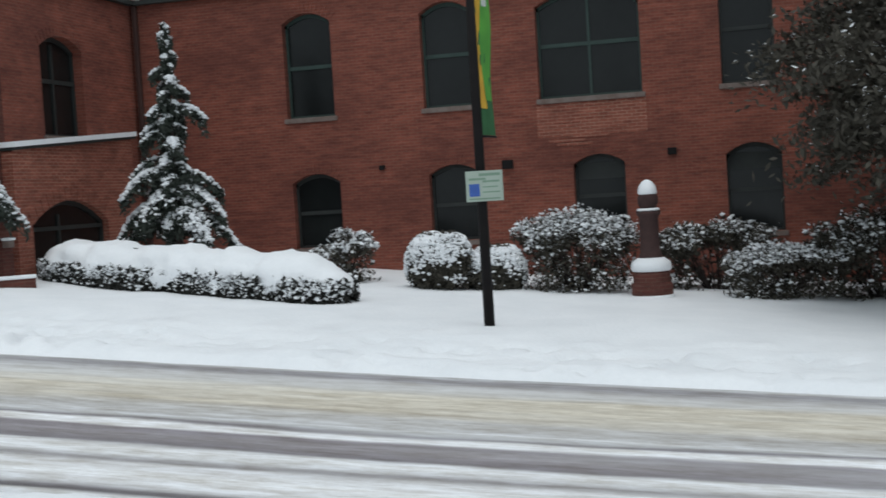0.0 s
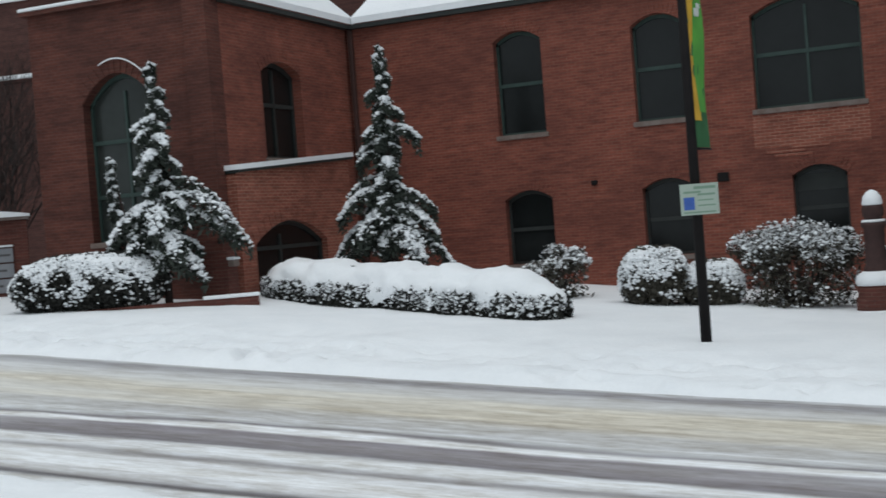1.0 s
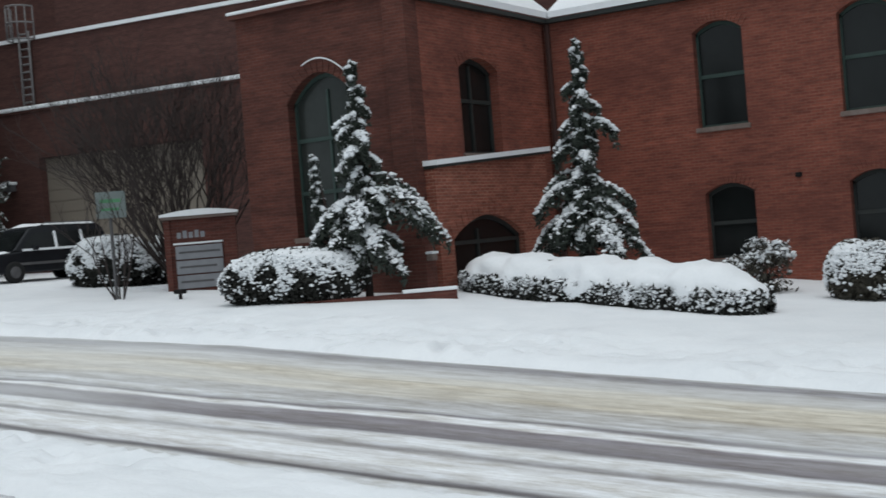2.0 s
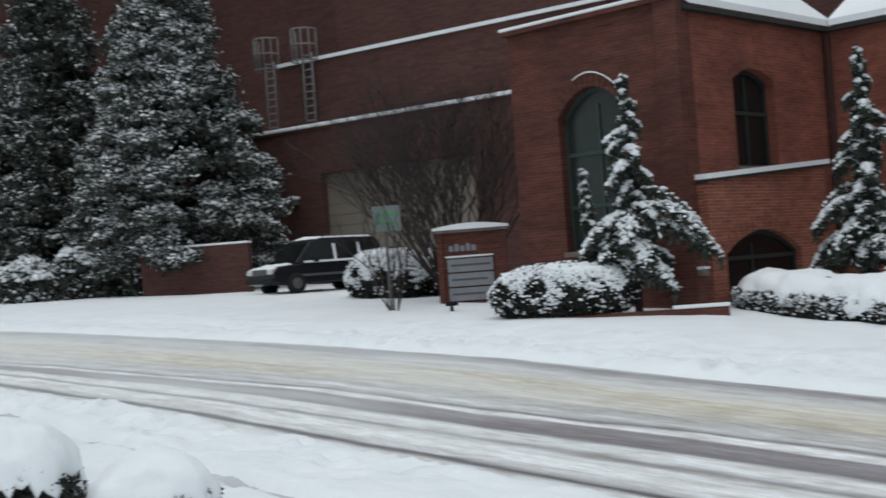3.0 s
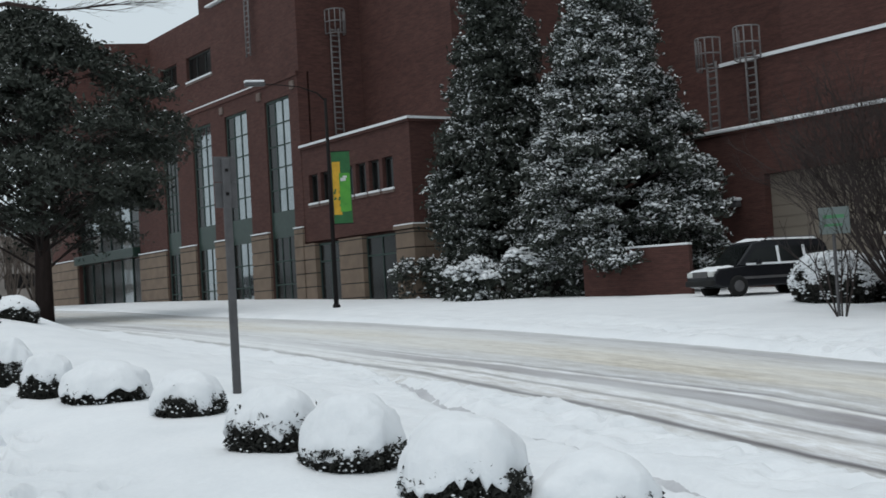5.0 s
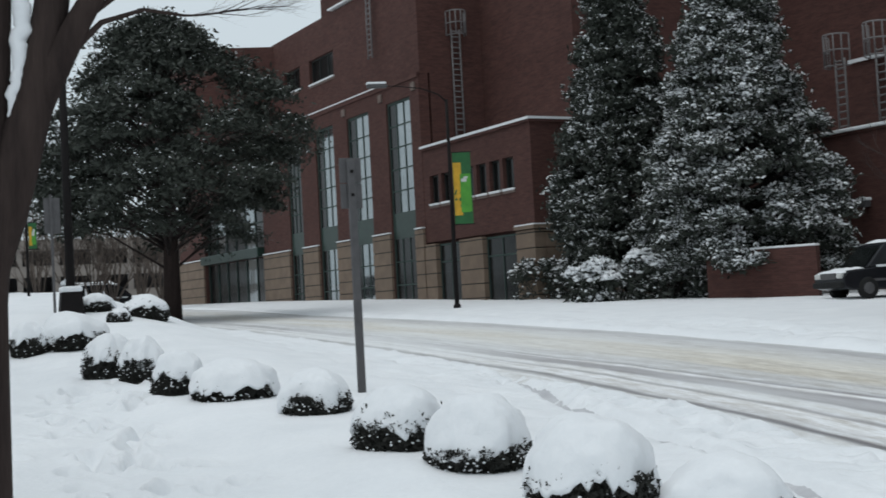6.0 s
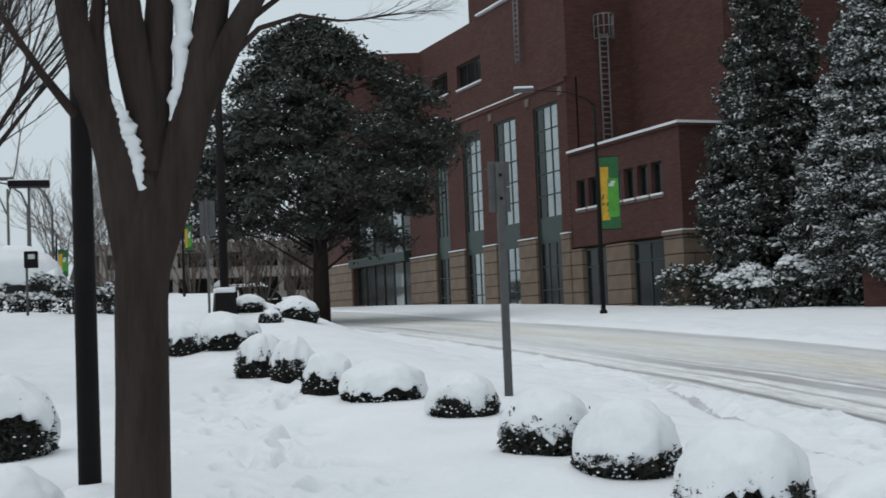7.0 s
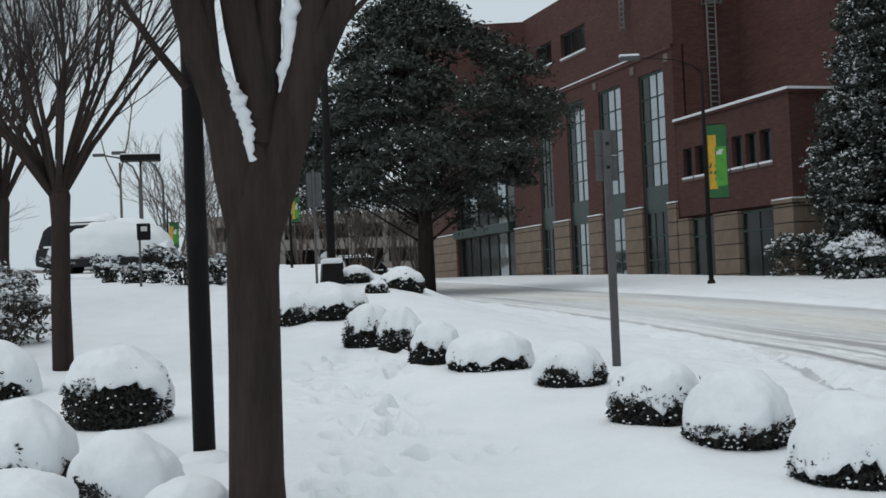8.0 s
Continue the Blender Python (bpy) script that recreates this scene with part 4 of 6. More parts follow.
def ball_bush(name, x, y, r, h, seed, label, group, bare=0.42, facing=-20.0, width=0.9, leaves=2400, size=0.024):
    """A clipped ball under a smooth heap of snow that slides down to the ground on one side and leaves dark foliage bare on the other."""
    rng = np.random.default_rng(seed)
    z0 = ground_z(x, y) + snow_z(x, y) - 0.13
    home = thing(name, pose(x, y, z0), label, "shrub", group)
    open_at = radians(facing) + rng.normal() * 0.25

    def rim(a):
        w = min(1.0, max(0.0, (math.cos(a - open_at) + width) / 0.8))
        rag = 0.15 * fbm(math.cos(a) * 2.2 + seed, math.sin(a) * 2.2, seed * 1.7, 2) + 0.08 * fbm(math.cos(a) * 9 + seed, math.sin(a) * 9, seed, 3)
        return h * (bare + rag) * w * w * (3 - 2 * w) - 0.06 * (1 - w)

    def girth(q):
        return math.sqrt(max(0.0, 1 - max(0.0, (q - 0.25) / 0.75) ** 2.3)) if q > 0.25 else 1 - 0.9 * (0.25 - q) ** 1.4

    rings, segs = 16, 72
    verts = [(0, 0, h)]
    for i in range(1, rings + 1):
        for k in range(segs):
            a = 2 * math.pi * k / segs
            low = rim(a)
            f = math.sin(i / rings * math.pi / 2)
            q = (h - (h - low) * (1 - math.cos(i / rings * math.pi / 2)) ** 0.9) / h
            wide = girth(q) * (1 + 0.35 * max(0.0, 0.3 - q) * (1 if low < 0.05 * h else 0))
            lump = 1 + 0.15 * fbm(math.cos(a) * f * 1.3 + seed, math.sin(a) * f * 1.3, q + seed, 3) + 0.012 * fbm(math.cos(a) * f * 7 + seed, math.sin(a) * f * 7, q * 7, 2)
            verts.append((r * wide * lump * math.cos(a), r * wide * lump * math.sin(a), q * h + (lump - 1) * h * 0.5))
    for k in range(segs):
        v = verts[1 + (rings - 1) * segs + k]
        verts.append((v[0] * 0.78, v[1] * 0.78, v[2] + 0.015))
    faces = [(0, 1 + k, 1 + (k + 1) % segs) for k in range(segs)]
    for i in range(rings):
        for k in range(segs):
            a, b = 1 + i * segs + k, 1 + i * segs + (k + 1) % segs
            faces.append((a, a + segs, b + segs, b))
    link("snow_cap", verts, faces, SNOW, home, "", True)
    core, tri = BLOB[1]
    link("core", (core * [r * 0.84, r * 0.84, h * 0.44] + [0, 0, h * 0.40]).tolist(), tri.tolist(), BOX_LEAF, home)
    a = open_at + rng.normal(size=leaves) * 0.8
    z = h * rng.uniform(0.0, bare + 0.12, leaves)
    g = np.array([girth(v) for v in z / h]) * rng.uniform(0.84, 0.985, leaves) * (1 - 0.25 * np.clip(0.12 - z / h, 0, 1))
    stuff(link("foliage", *leaf_mesh(np.stack([r * g * np.cos(a), r * g * np.sin(a), z], 1), size * rng.uniform(0.6, 1.4, leaves), rng), BOX_LEAF, home))
    n = 620
    a = open_at + rng.normal(size=n) * 0.9
    up = rng.random(n) ** 2.2
    z = np.array([max(0.02, rim(v)) for v in a]) + h * 0.30 * up - 0.01
    g = np.array([girth(min(1, v)) for v in z / h]) * 1.02
    pts = np.stack([r * g * np.cos(a), r * g * np.sin(a), z], 1)
    keep = np.array([fbm(p[0] * 7 + seed, p[1] * 7, p[2] * 4, 2) for p in pts]) > 0.05 + 0.35 * up
    stuff(link("leaf_fringe", *leaf_mesh(pts[keep], size * rng.uniform(0.35, 0.9, keep.sum()), rng), BOX_LEAF, home))
    n = 70
    a = open_at + rng.normal(size=n) * 0.9
    z = h * rng.uniform(0.04, bare, n)
    g = np.array([girth(v) for v in z / h]) * 0.99
    keep = rng.random(n) < z / h / bare
    pts = np.stack([r * g * np.cos(a), r * g * np.sin(a), z], 1)[keep]
    stuff(link("snow_dusting", *blob_mesh(pts, rng.uniform(0.4, 1.5, (len(pts), 1)) * [0.013, 0.013, 0.009], rng, 0.35), SNOW, home))
    return home


def mound_bush(name, x, y, rx, ry, h, seed, label, leaf=BOX_LEAF, leaves=1500, size=0.045, turn=0.0):
    """A rounded bush under thin, broken snow: foliage, a ragged cap and a dusting that thins out downwards."""
    rng = np.random.default_rng(seed)
    home = thing(name, pose(x, y, ground_z(x, y) + snow_z(x, y) - 0.03, 0, 0, turn), label, "shrub")
    core, faces = BLOB[1]
    v = core * [rx * 0.84, ry * 0.84, h * 0.46] + [0, 0, h * 0.42]
    link("core", v.tolist(), faces.tolist(), leaf, home)
    pts = shell_points(rng, leaves, rx, ry, 0.02, h * 0.98, h)
    stuff(link("foliage", *leaf_mesh(pts, size * rng.uniform(0.6, 1.3, leaves), rng), leaf, home))
    link("snow_cap", *snow_dome(rx * 0.80, ry * 0.80, h * 0.99, h * 0.72, seed * 0.37, 0.6), SNOW, home, "", True)
    n = int(leaves * 3.2)
    pts = shell_points(rng, n, rx * 1.01, ry * 1.01, h * 0.10, h * 0.95, h, 0.08)
    bunch = np.array([fbm(p[0] * 2.6 + seed, p[1] * 2.6, p[2] * 2.6, 3) for p in pts])
    keep = rng.random(n) < np.clip((pts[:, 2] / h - 0.34) / 0.7 + 0.9 * bunch, 0.02, 1)
    pts = pts[keep]
    stuff(link("snow_dusting", *blob_mesh(pts, rng.uniform(0.4, 1.4, (len(pts), 1)) * [size * 0.8, size * 0.8, size * 0.5], rng, 0.35), SNOW, home))
    return home


def long_hedge(name, a, b, width, h, seed, label, count):
    """A clipped hedge from a to b as a run of grown-together bushes under one coat of snow."""
    rng = np.random.default_rng(seed)
    a, b = Vector(a), Vector(b)
    mid = (a + b) / 2
    home = thing(name, pose(mid.x, mid.y, ground_z(mid.x, mid.y)), label, "hedge")
    d = b - a
    verts, faces = [], []
    rows, segs = 70, 22
    zmid = ground_z(mid.x, mid.y)
    for i in range(rows + 1):
        t = i / rows
        p = a + d * t
        end = min(1, (min(t, 1 - t) * d.length / (width * 0.7)) ** 0.5 + 0.05)
        g = ground_z(p.x, p.y) - zmid
        bulge = 1 + 0.03 * math.sin(t * count * 2 * math.pi) + 0.14 * fbm(t * 7, seed, 0, 3)
        n = Vector((-d.y, d.x)).normalized()
        for k in range(segs + 1):
            ang = math.pi * (-0.02 + 1.04 * k / segs)
            lump = 1 + 0.12 * fbm(t * 22, k * 0.35, seed, 4)
            w, hh = width / 2 * end * bulge * lump, h * end * bulge * lump
            c = math.cos(ang)
            zz = max(math.sin(ang), -0.3) * hh * 0.70 + h * 0.30
            low = 0.22 * fbm(t * 24, k, seed + 2, 4) - 0.05 if k in (0, 1, segs - 1, segs) else 0
            q = p + n * (w * math.copysign(abs(c) ** 0.7, c))
            verts.append((q.x - mid.x, q.y - mid.y, g + zz + low))
    for i in range(rows):
        for k in range(segs):
            q = i * (segs + 1) + k
            faces.append((q, q + 1, q + segs + 2, q + segs + 1))
    link("snow_cap", verts, faces, SNOW, home, "", True)
    m = 9000
    t, s = rng.random(m), rng.choice([-1.0, 1.0], m)
    n = Vector((-d.y, d.x)).normalized()
    zz = rng.uniform(0.0, h * 0.55, m) * (0.55 + 0.45 * rng.random(m))
    w = width / 2 * (0.93 + 0.1 * rng.random(m)) * np.minimum(1, np.sqrt(np.minimum(t, 1 - t) * d.length / (width * 0.7)) + 0.1)
    px, py = a.x + d.x * t + n.x * w * s, a.y + d.y * t + n.y * w * s
    gz = np.array([ground_z(float(u), float(v)) for u, v in zip(px, py)]) - zmid
    pts = np.stack([px - mid.x, py - mid.y, gz + zz], 1)
    stuff(link("foliage", *leaf_mesh(pts, 0.05 * rng.uniform(0.6, 1.3, m), rng), BOX_LEAF, home))
    keep = (rng.random(m) < 0.1 + 0.9 * zz / h)
    q = pts[keep] + [0, 0, 0.02]
    q[:, :2] *= 1.004
    stuff(link("snow_dusting", *blob_mesh(q, rng.uniform(0.5, 1.5, (len(q), 1)) * [0.036, 0.036, 0.022], rng, 0.35), SNOW, home))
    core = Tubes()
    core.add([(a.x + d.x * (0.06 + 0.88 * k / 12) - mid.x, a.y + d.y * (0.06 + 0.88 * k / 12) - mid.y, ground_z(a.x + d.x * k / 12, a.y + d.y * k / 12) - zmid + h * 0.3) for k in range(13)], [width * 0.38 if 0 < k < 12 else width * 0.25 for k in range(13)], 8)
    core.link("core", BOX_LEAF, home)
    return home


def loose_bush(name, x, y, rx, ry, h, seed, label, group="", snowy=0.6, leaves=2600, size=0.05, leaf=DRY_LEAF, lumps=14):
    """An open, twiggy bush of stems and leaf sprays, each spray dusted with snow."""
    rng = np.random.default_rng(seed)
    z = ground_z(x, y) - 0.03
    home = thing(name, pose(x, y, z), label, "shrub", group)
    stems = Tubes()
    centres = []
    for k in range(lumps):
        a, r = rng.uniform(0, 2 * math.pi), math.sqrt(rng.random()) * 0.8
        top = Vector((rx * r * math.cos(a), ry * r * math.sin(a), h * (0.55 + 0.35 * (1 - r * r)) * rng.uniform(0.75, 1.1)))
        centres.append(top)
        stems.add([(top.x * 0.2, top.y * 0.2, 0), (top.x * 0.6, top.y * 0.6, top.z * 0.5), tuple(top)], [0.02, 0.015, 0.006], 5)
    stuff(stems.link("twigwork", TWIG, home))
    c = np.array([list(v) for v in centres])
    which = rng.integers(0, lumps, leaves)
    spread = np.array([rx, ry, h]) * [0.30, 0.30, 0.20]
    g = rng.normal(size=(leaves, 3))
    g /= np.linalg.norm(g, axis=1, keepdims=True) + 1e-6
    pts = c[which] + g * spread * (rng.random((leaves, 1)) ** 0.4)
    low = rng.random(leaves) < 0.22
    pts[low, 2] *= rng.random(low.sum()) * 0.7
    pts[:, 2] = np.maximum(pts[:, 2], 0.03)
    stuff(link("foliage", *leaf_mesh(pts, size * rng.uniform(0.5, 1.3, leaves), rng), leaf, home))
    up = (g[:, 2] > -0.1) & (rng.random(leaves) < np.where(low, 0.35 * snowy, snowy))
    q = pts[up] + [0, 0, size * 0.5]
    lump = rng.random(len(q)) < (0.3 if size < 0.06 else 0.6)
    stuff(link("snow_load", *blob_mesh(q[lump], rng.uniform(0.4, 1.5, (lump.sum(), 1)) * [size, size, size * 0.6], rng, 0.4), SNOW, home))
    flakes = np.concatenate([q, q + rng.normal(size=q.shape) * size * 0.9])
    stuff(link("snow_dusting", *leaf_mesh(flakes, size * rng.uniform(0.3, 0.75, len(flakes)), rng, 0.1, 1.5), SNOW, home))
    return home


def conifer(name, x, y, h, spread, seed, label, boughs=(), second=None):
    """A young conifer: tufts up a thin leader and drooping boughs (height share, heading, reach), each under a load of snow; second: a lower leader beside the first."""
    rng = np.random.default_rng(seed)
    home = thing(name, pose(x, y, ground_z(x, y)), label, "tree", "conifers before the brick building")
    t = Tubes()
    t.add([(0, 0, -0.1), (0.03, 0, h * 0.5), (0, 0.02, h)], [0.09, 0.05, 0.01], 7)
    trunks = [(Vector((0, 0, 0)), h, 1.0)]
    if second:
        dx, dy, top = second
        t.add([(0, 0, h * 0.2), (dx * 0.8, dy * 0.8, h * 0.36), (dx, dy, h * top)], [0.05, 0.035, 0.01], 6)
        trunks.append((Vector((dx, dy, 0)), h * top, 0.42))
    t.link("trunk", BARK, home)
    plan = [(Vector((0, 0, 0)), h * f, radians(az), reach, 1.0) for f, az, reach in boughs]
    for foot, top, size in trunks:
        count = int(44 * size)
        for k in range(count):
            f = (k + rng.random()) / count
            z = top * (0.2 + 0.79 * f) if size > 0.9 else top * (0.62 + 0.37 * f)
            q = z / top
            reach = spread * size * (1.05 * (1 - q) ** 1.2 + 0.09) * rng.uniform(0.45, 1.1)
            if 0.47 < q < 0.53:
                reach *= 0.55
            plan.append((foot, z, k * 2.4 + rng.normal() * 0.35, reach, min(1.0, 0.35 + 1.2 * (1 - q))))
    limbs, leaves, frost, lumps, radii = Tubes(), [], [], [], []
    for foot, z, a, reach, load in plan:
        d, side = Vector((math.cos(a), math.sin(a), 0)), Vector((-math.sin(a), math.cos(a), 0))
        droop = reach * rng.uniform(0.4, 0.75) * (0.4 + 0.6 * load)
        path = [foot + Vector((0, 0, z)) + d * reach * s + Vector((0, 0, 0.16 * reach * math.sin(s * 2.4) - droop * s ** 2.2)) for s in (0, 0.25, 0.5, 0.75, 1.0)]
        limbs.add(path, [0.012 + 0.01 * load, 0.012, 0.009, 0.006, 0.003], 4)
        heavy = rng.random() < 0.78
        for _ in range(int(80 + 300 * min(1.3, reach))):
            q = rng.random() ** 0.75
            i = min(3, int(q * 4))
            p = path[i].lerp(path[i + 1], q * 4 - i)
            off = rng.normal() * reach * 0.16 * math.sin(0.4 + q * 2.5)
            hang = abs(rng.normal()) * (0.05 + 0.10 * load)
            leaves.append(p + side * off + Vector((0, 0, -hang - 0.35 * abs(off))))
            if rng.random() < (0.75 if heavy else 0.3) * math.exp(-hang * 9) and q > 0.1:
                frost.append(leaves[-1] + d * 0.02 + Vector((0, 0, 0.045)))
        for _ in range(int((14 + 100 * min(1.2, reach)) * (1.0 if heavy else 0.3))):
            q = 0.15 + 0.85 * rng.random() ** 0.8
            i = min(3, int(q * 4))
            p = path[i].lerp(path[i + 1], q * 4 - i)
            off = rng.normal() * reach * 0.13 * math.sin(0.4 + q * 2.4)
            b = rng.uniform(0.015, 0.055) * (0.55 + 0.6 * load)
            lumps.append(p + side * off + Vector((0, 0, 0.035 - 0.3 * abs(off))))
            radii.append((b * 1.15, b * 1.15, b * rng.uniform(0.5, 0.8)))
    stuff(limbs.link("twigwork", TWIG, home))
    stuff(link("needles", *leaf_mesh([list(p) for p in leaves], 0.045 * rng.uniform(0.6, 1.4, len(leaves)), rng, 0.0, 1.9), NEEDLE, home))
    stuff(link("snow_dusting", *leaf_mesh([list(p) for p in frost], 0.032 * rng.uniform(0.6, 1.4, len(frost)), rng, 0.2, 1.8), SNOW, home))
    stuff(link("snow_load", *blob_mesh([list(p) for p in lumps], radii, rng, 0.4), SNOW, home))
    return home


def crown_tree(name, x, y, h, shape, seed, label, trunk_r, base, leaf, leaf_size, sprays, per, snowy, z=None):
    """A leafy tree: tapered trunk, limbs, and a crown of many sprays of leaves inside the outline given by shape(f) -> radius."""
    rng = np.random.default_rng(seed)
    z = ground_z(x, y) if z is None else z
    home = thing(name, pose(x, y, z), label, "tree")
    t = Tubes()
    t.add([(0, 0, -0.3), (0.05, 0.03, h * 0.3), (0, -0.04, h * 0.65), (0, 0, h * 0.95)], [trunk_r, trunk_r * 0.75, trunk_r * 0.4, 0.04], 9)
    t.link("trunk", BARK, home)
    limbs, pts, loads, radii = Tubes(), [], [], []
    flecks = []
    for k in range(sprays):
        f = base + (1 - base) * rng.random()
        a = rng.uniform(0, 2 * math.pi)
        r = shape((f - base) / (1 - base)) * (0.5 + 0.55 * rng.random() ** 0.6) * (1 + 0.42 * fbm(math.cos(a) * 1.6 + seed, math.sin(a) * 1.6, f * 5, 3))
        if fbm(math.cos(a) * 2.6, math.sin(a) * 2.6 + seed, f * 9, 2) < -0.28:
            continue
        c = np.array([r * math.cos(a), r * math.sin(a), h * f + rng.normal() * 0.15])
        if k % 3 == 0:
            limbs.add([(0, 0, max(0.1, c[2] - 0.45 * r)), (c[0] * 0.5, c[1] * 0.5, c[2] - 0.12 * r), tuple(c)], [0.06, 0.035, 0.01], 5)
        s = rng.uniform(0.5, 1.0) * (0.5 + 0.055 * h)
        out = np.array([math.cos(a), math.sin(a), 0])
        side = np.array([-math.sin(a), math.cos(a), 0])
        q = rng.normal(size=(per, 3)) * [0.55 * s, 0.42 * s, 0.16 * s]
        g = q[:, :1] * out + q[:, 1:2] * side
        g[:, 2] = q[:, 2] - 0.28 * q[:, 0] - 0.25 * np.abs(q[:, 1])
        pts.append(c + g)
        share = snowy * np.clip(0.75 + 1.5 * fbm(c[0] * 0.35 + seed, c[1] * 0.35, c[2] * 0.35, 2), 0.15, 1.3)
        pick = (q[:, 2] > -0.03 * s) & (rng.random(per) < share)
        p = c + g[pick] + [0, 0, leaf_size * 0.5]
        flecks.append(p)
        lumps = p[rng.random(len(p)) < (0.5 if snowy > 0.5 else 0.0)]
        loads.append(lumps)
        radii.append(rng.uniform(0.5, 1.35, (len(lumps), 1)) * [leaf_size * 0.95, leaf_size * 0.95, leaf_size * 0.5])
    stuff(limbs.link("limbwork", TWIG, home))
    pts, flecks, loads, radii = (np.concatenate(v) for v in (pts, flecks, loads, radii))
    stuff(link("crown", *leaf_mesh(pts, leaf_size * rng.uniform(0.6, 1.35, len(pts)), rng, 0.15), leaf, home))
    stuff(link("snow_dusting", *leaf_mesh(flecks, leaf_size * rng.uniform(0.25, 0.8, len(flecks)), rng, 0.35, 1.5), SNOW, home))
    if len(loads):
        stuff(link("snow_load", *blob_mesh(loads, radii, rng, 0.4), SNOW, home))
    return home


def clumped_tree(name, x, y, h, shape, seed, label, clumps, leaf_size, snowy, start=0.05):
    """A large-leaved evergreen built of clumps: each a heap of leaf rosettes with snow lying on its upper side and dark hollows beneath."""
    rng = np.random.default_rng(seed)
    home = thing(name, pose(x, y, ground_z(x, y)), label, "tree")
    t = Tubes()
    t.add([(0, 0, -0.3), (0.06, 0.02, h * 0.3), (0, -0.04, h * 0.65), (0, 0, h * 0.96)], [0.3, 0.22, 0.12, 0.03], 9)
    t.link("trunk", BARK, home)
    limbs, pts, flecks, loads, radii = Tubes(), [], [], [], []
    for k in range(clumps):
        f = start + (0.99 - start) * (k + rng.random()) / clumps
        f = f ** 1.12
        a = k * 2.4 + rng.normal() * 0.5
        edge = shape(f) * (1 + 0.42 * fbm(math.cos(a) * 1.8 + seed, math.sin(a) * 1.8, f * 6, 3))
        r = edge * (0.55 + 0.45 * rng.random() ** 0.5)
        s = rng.uniform(0.55, 1.05) * (0.35 + 0.24 * min(2.6, edge))
        out, side = np.array([math.cos(a), math.sin(a), 0]), np.array([-math.sin(a), math.cos(a), 0])
        c = out * r + [0, 0, h * f + rng.normal() * 0.12]
        limbs.add([(0, 0, max(0.2, c[2] - 0.35 * r)), (c[0] * 0.55, c[1] * 0.55, c[2] - 0.16 * r), tuple(c)], [0.06, 0.035, 0.012], 5)
        for _ in range(int(9 + 9 * s)):
            g = rng.normal(size=3)
            g /= np.linalg.norm(g) + 1e-6
            g[2] = abs(g[2]) * 0.9 - 0.35
            m = c + (out * g[0] * 0.75 + side * g[1] * 0.75) * s + [0, 0, g[2] * s * 0.62 - 0.16 * s * g[0]]
            n = 26
            q = rng.normal(size=(n, 3)) * [0.2, 0.2, 0.12]
            pts.append(m + q)
            low = g[2] < -0.1
            share = snowy * (0.5 if low else 1.0) * np.clip(0.9 + 1.1 * fbm(m[0] * 0.5 + seed, m[1] * 0.5, m[2] * 0.5, 2), 0.2, 1.2)
            pick = (q[:, 2] > -0.1) & (rng.random(n) < share)
            flecks.append(m + q[pick] + [0, 0, leaf_size * 0.35])
            if rng.random() < share * 0.75:
                w = rng.integers(2, 5)
                loads.append(m + rng.normal(size=(w, 3)) * [0.11, 0.11, 0.04] + [0, 0, 0.08])
                radii.append(rng.uniform(0.5, 1.25, (w, 1)) * [0.095, 0.095, 0.05])
    stuff(limbs.link("limbwork", TWIG, home))
    pts, flecks, loads, radii = (np.concatenate(v) for v in (pts, flecks, loads, radii))
    stuff(link("crown", *leaf_mesh(pts, leaf_size * rng.uniform(0.6, 1.35, len(pts)), rng, 0.1), LEAF, home))
    stuff(link("snow_dusting", *leaf_mesh(flecks, leaf_size * rng.uniform(0.45, 1.1, len(flecks)), rng, 0.3, 1.4), SNOW, home))
    stuff(link("snow_load", *blob_mesh(loads, radii, rng, 0.45), SNOW, home))
    return home


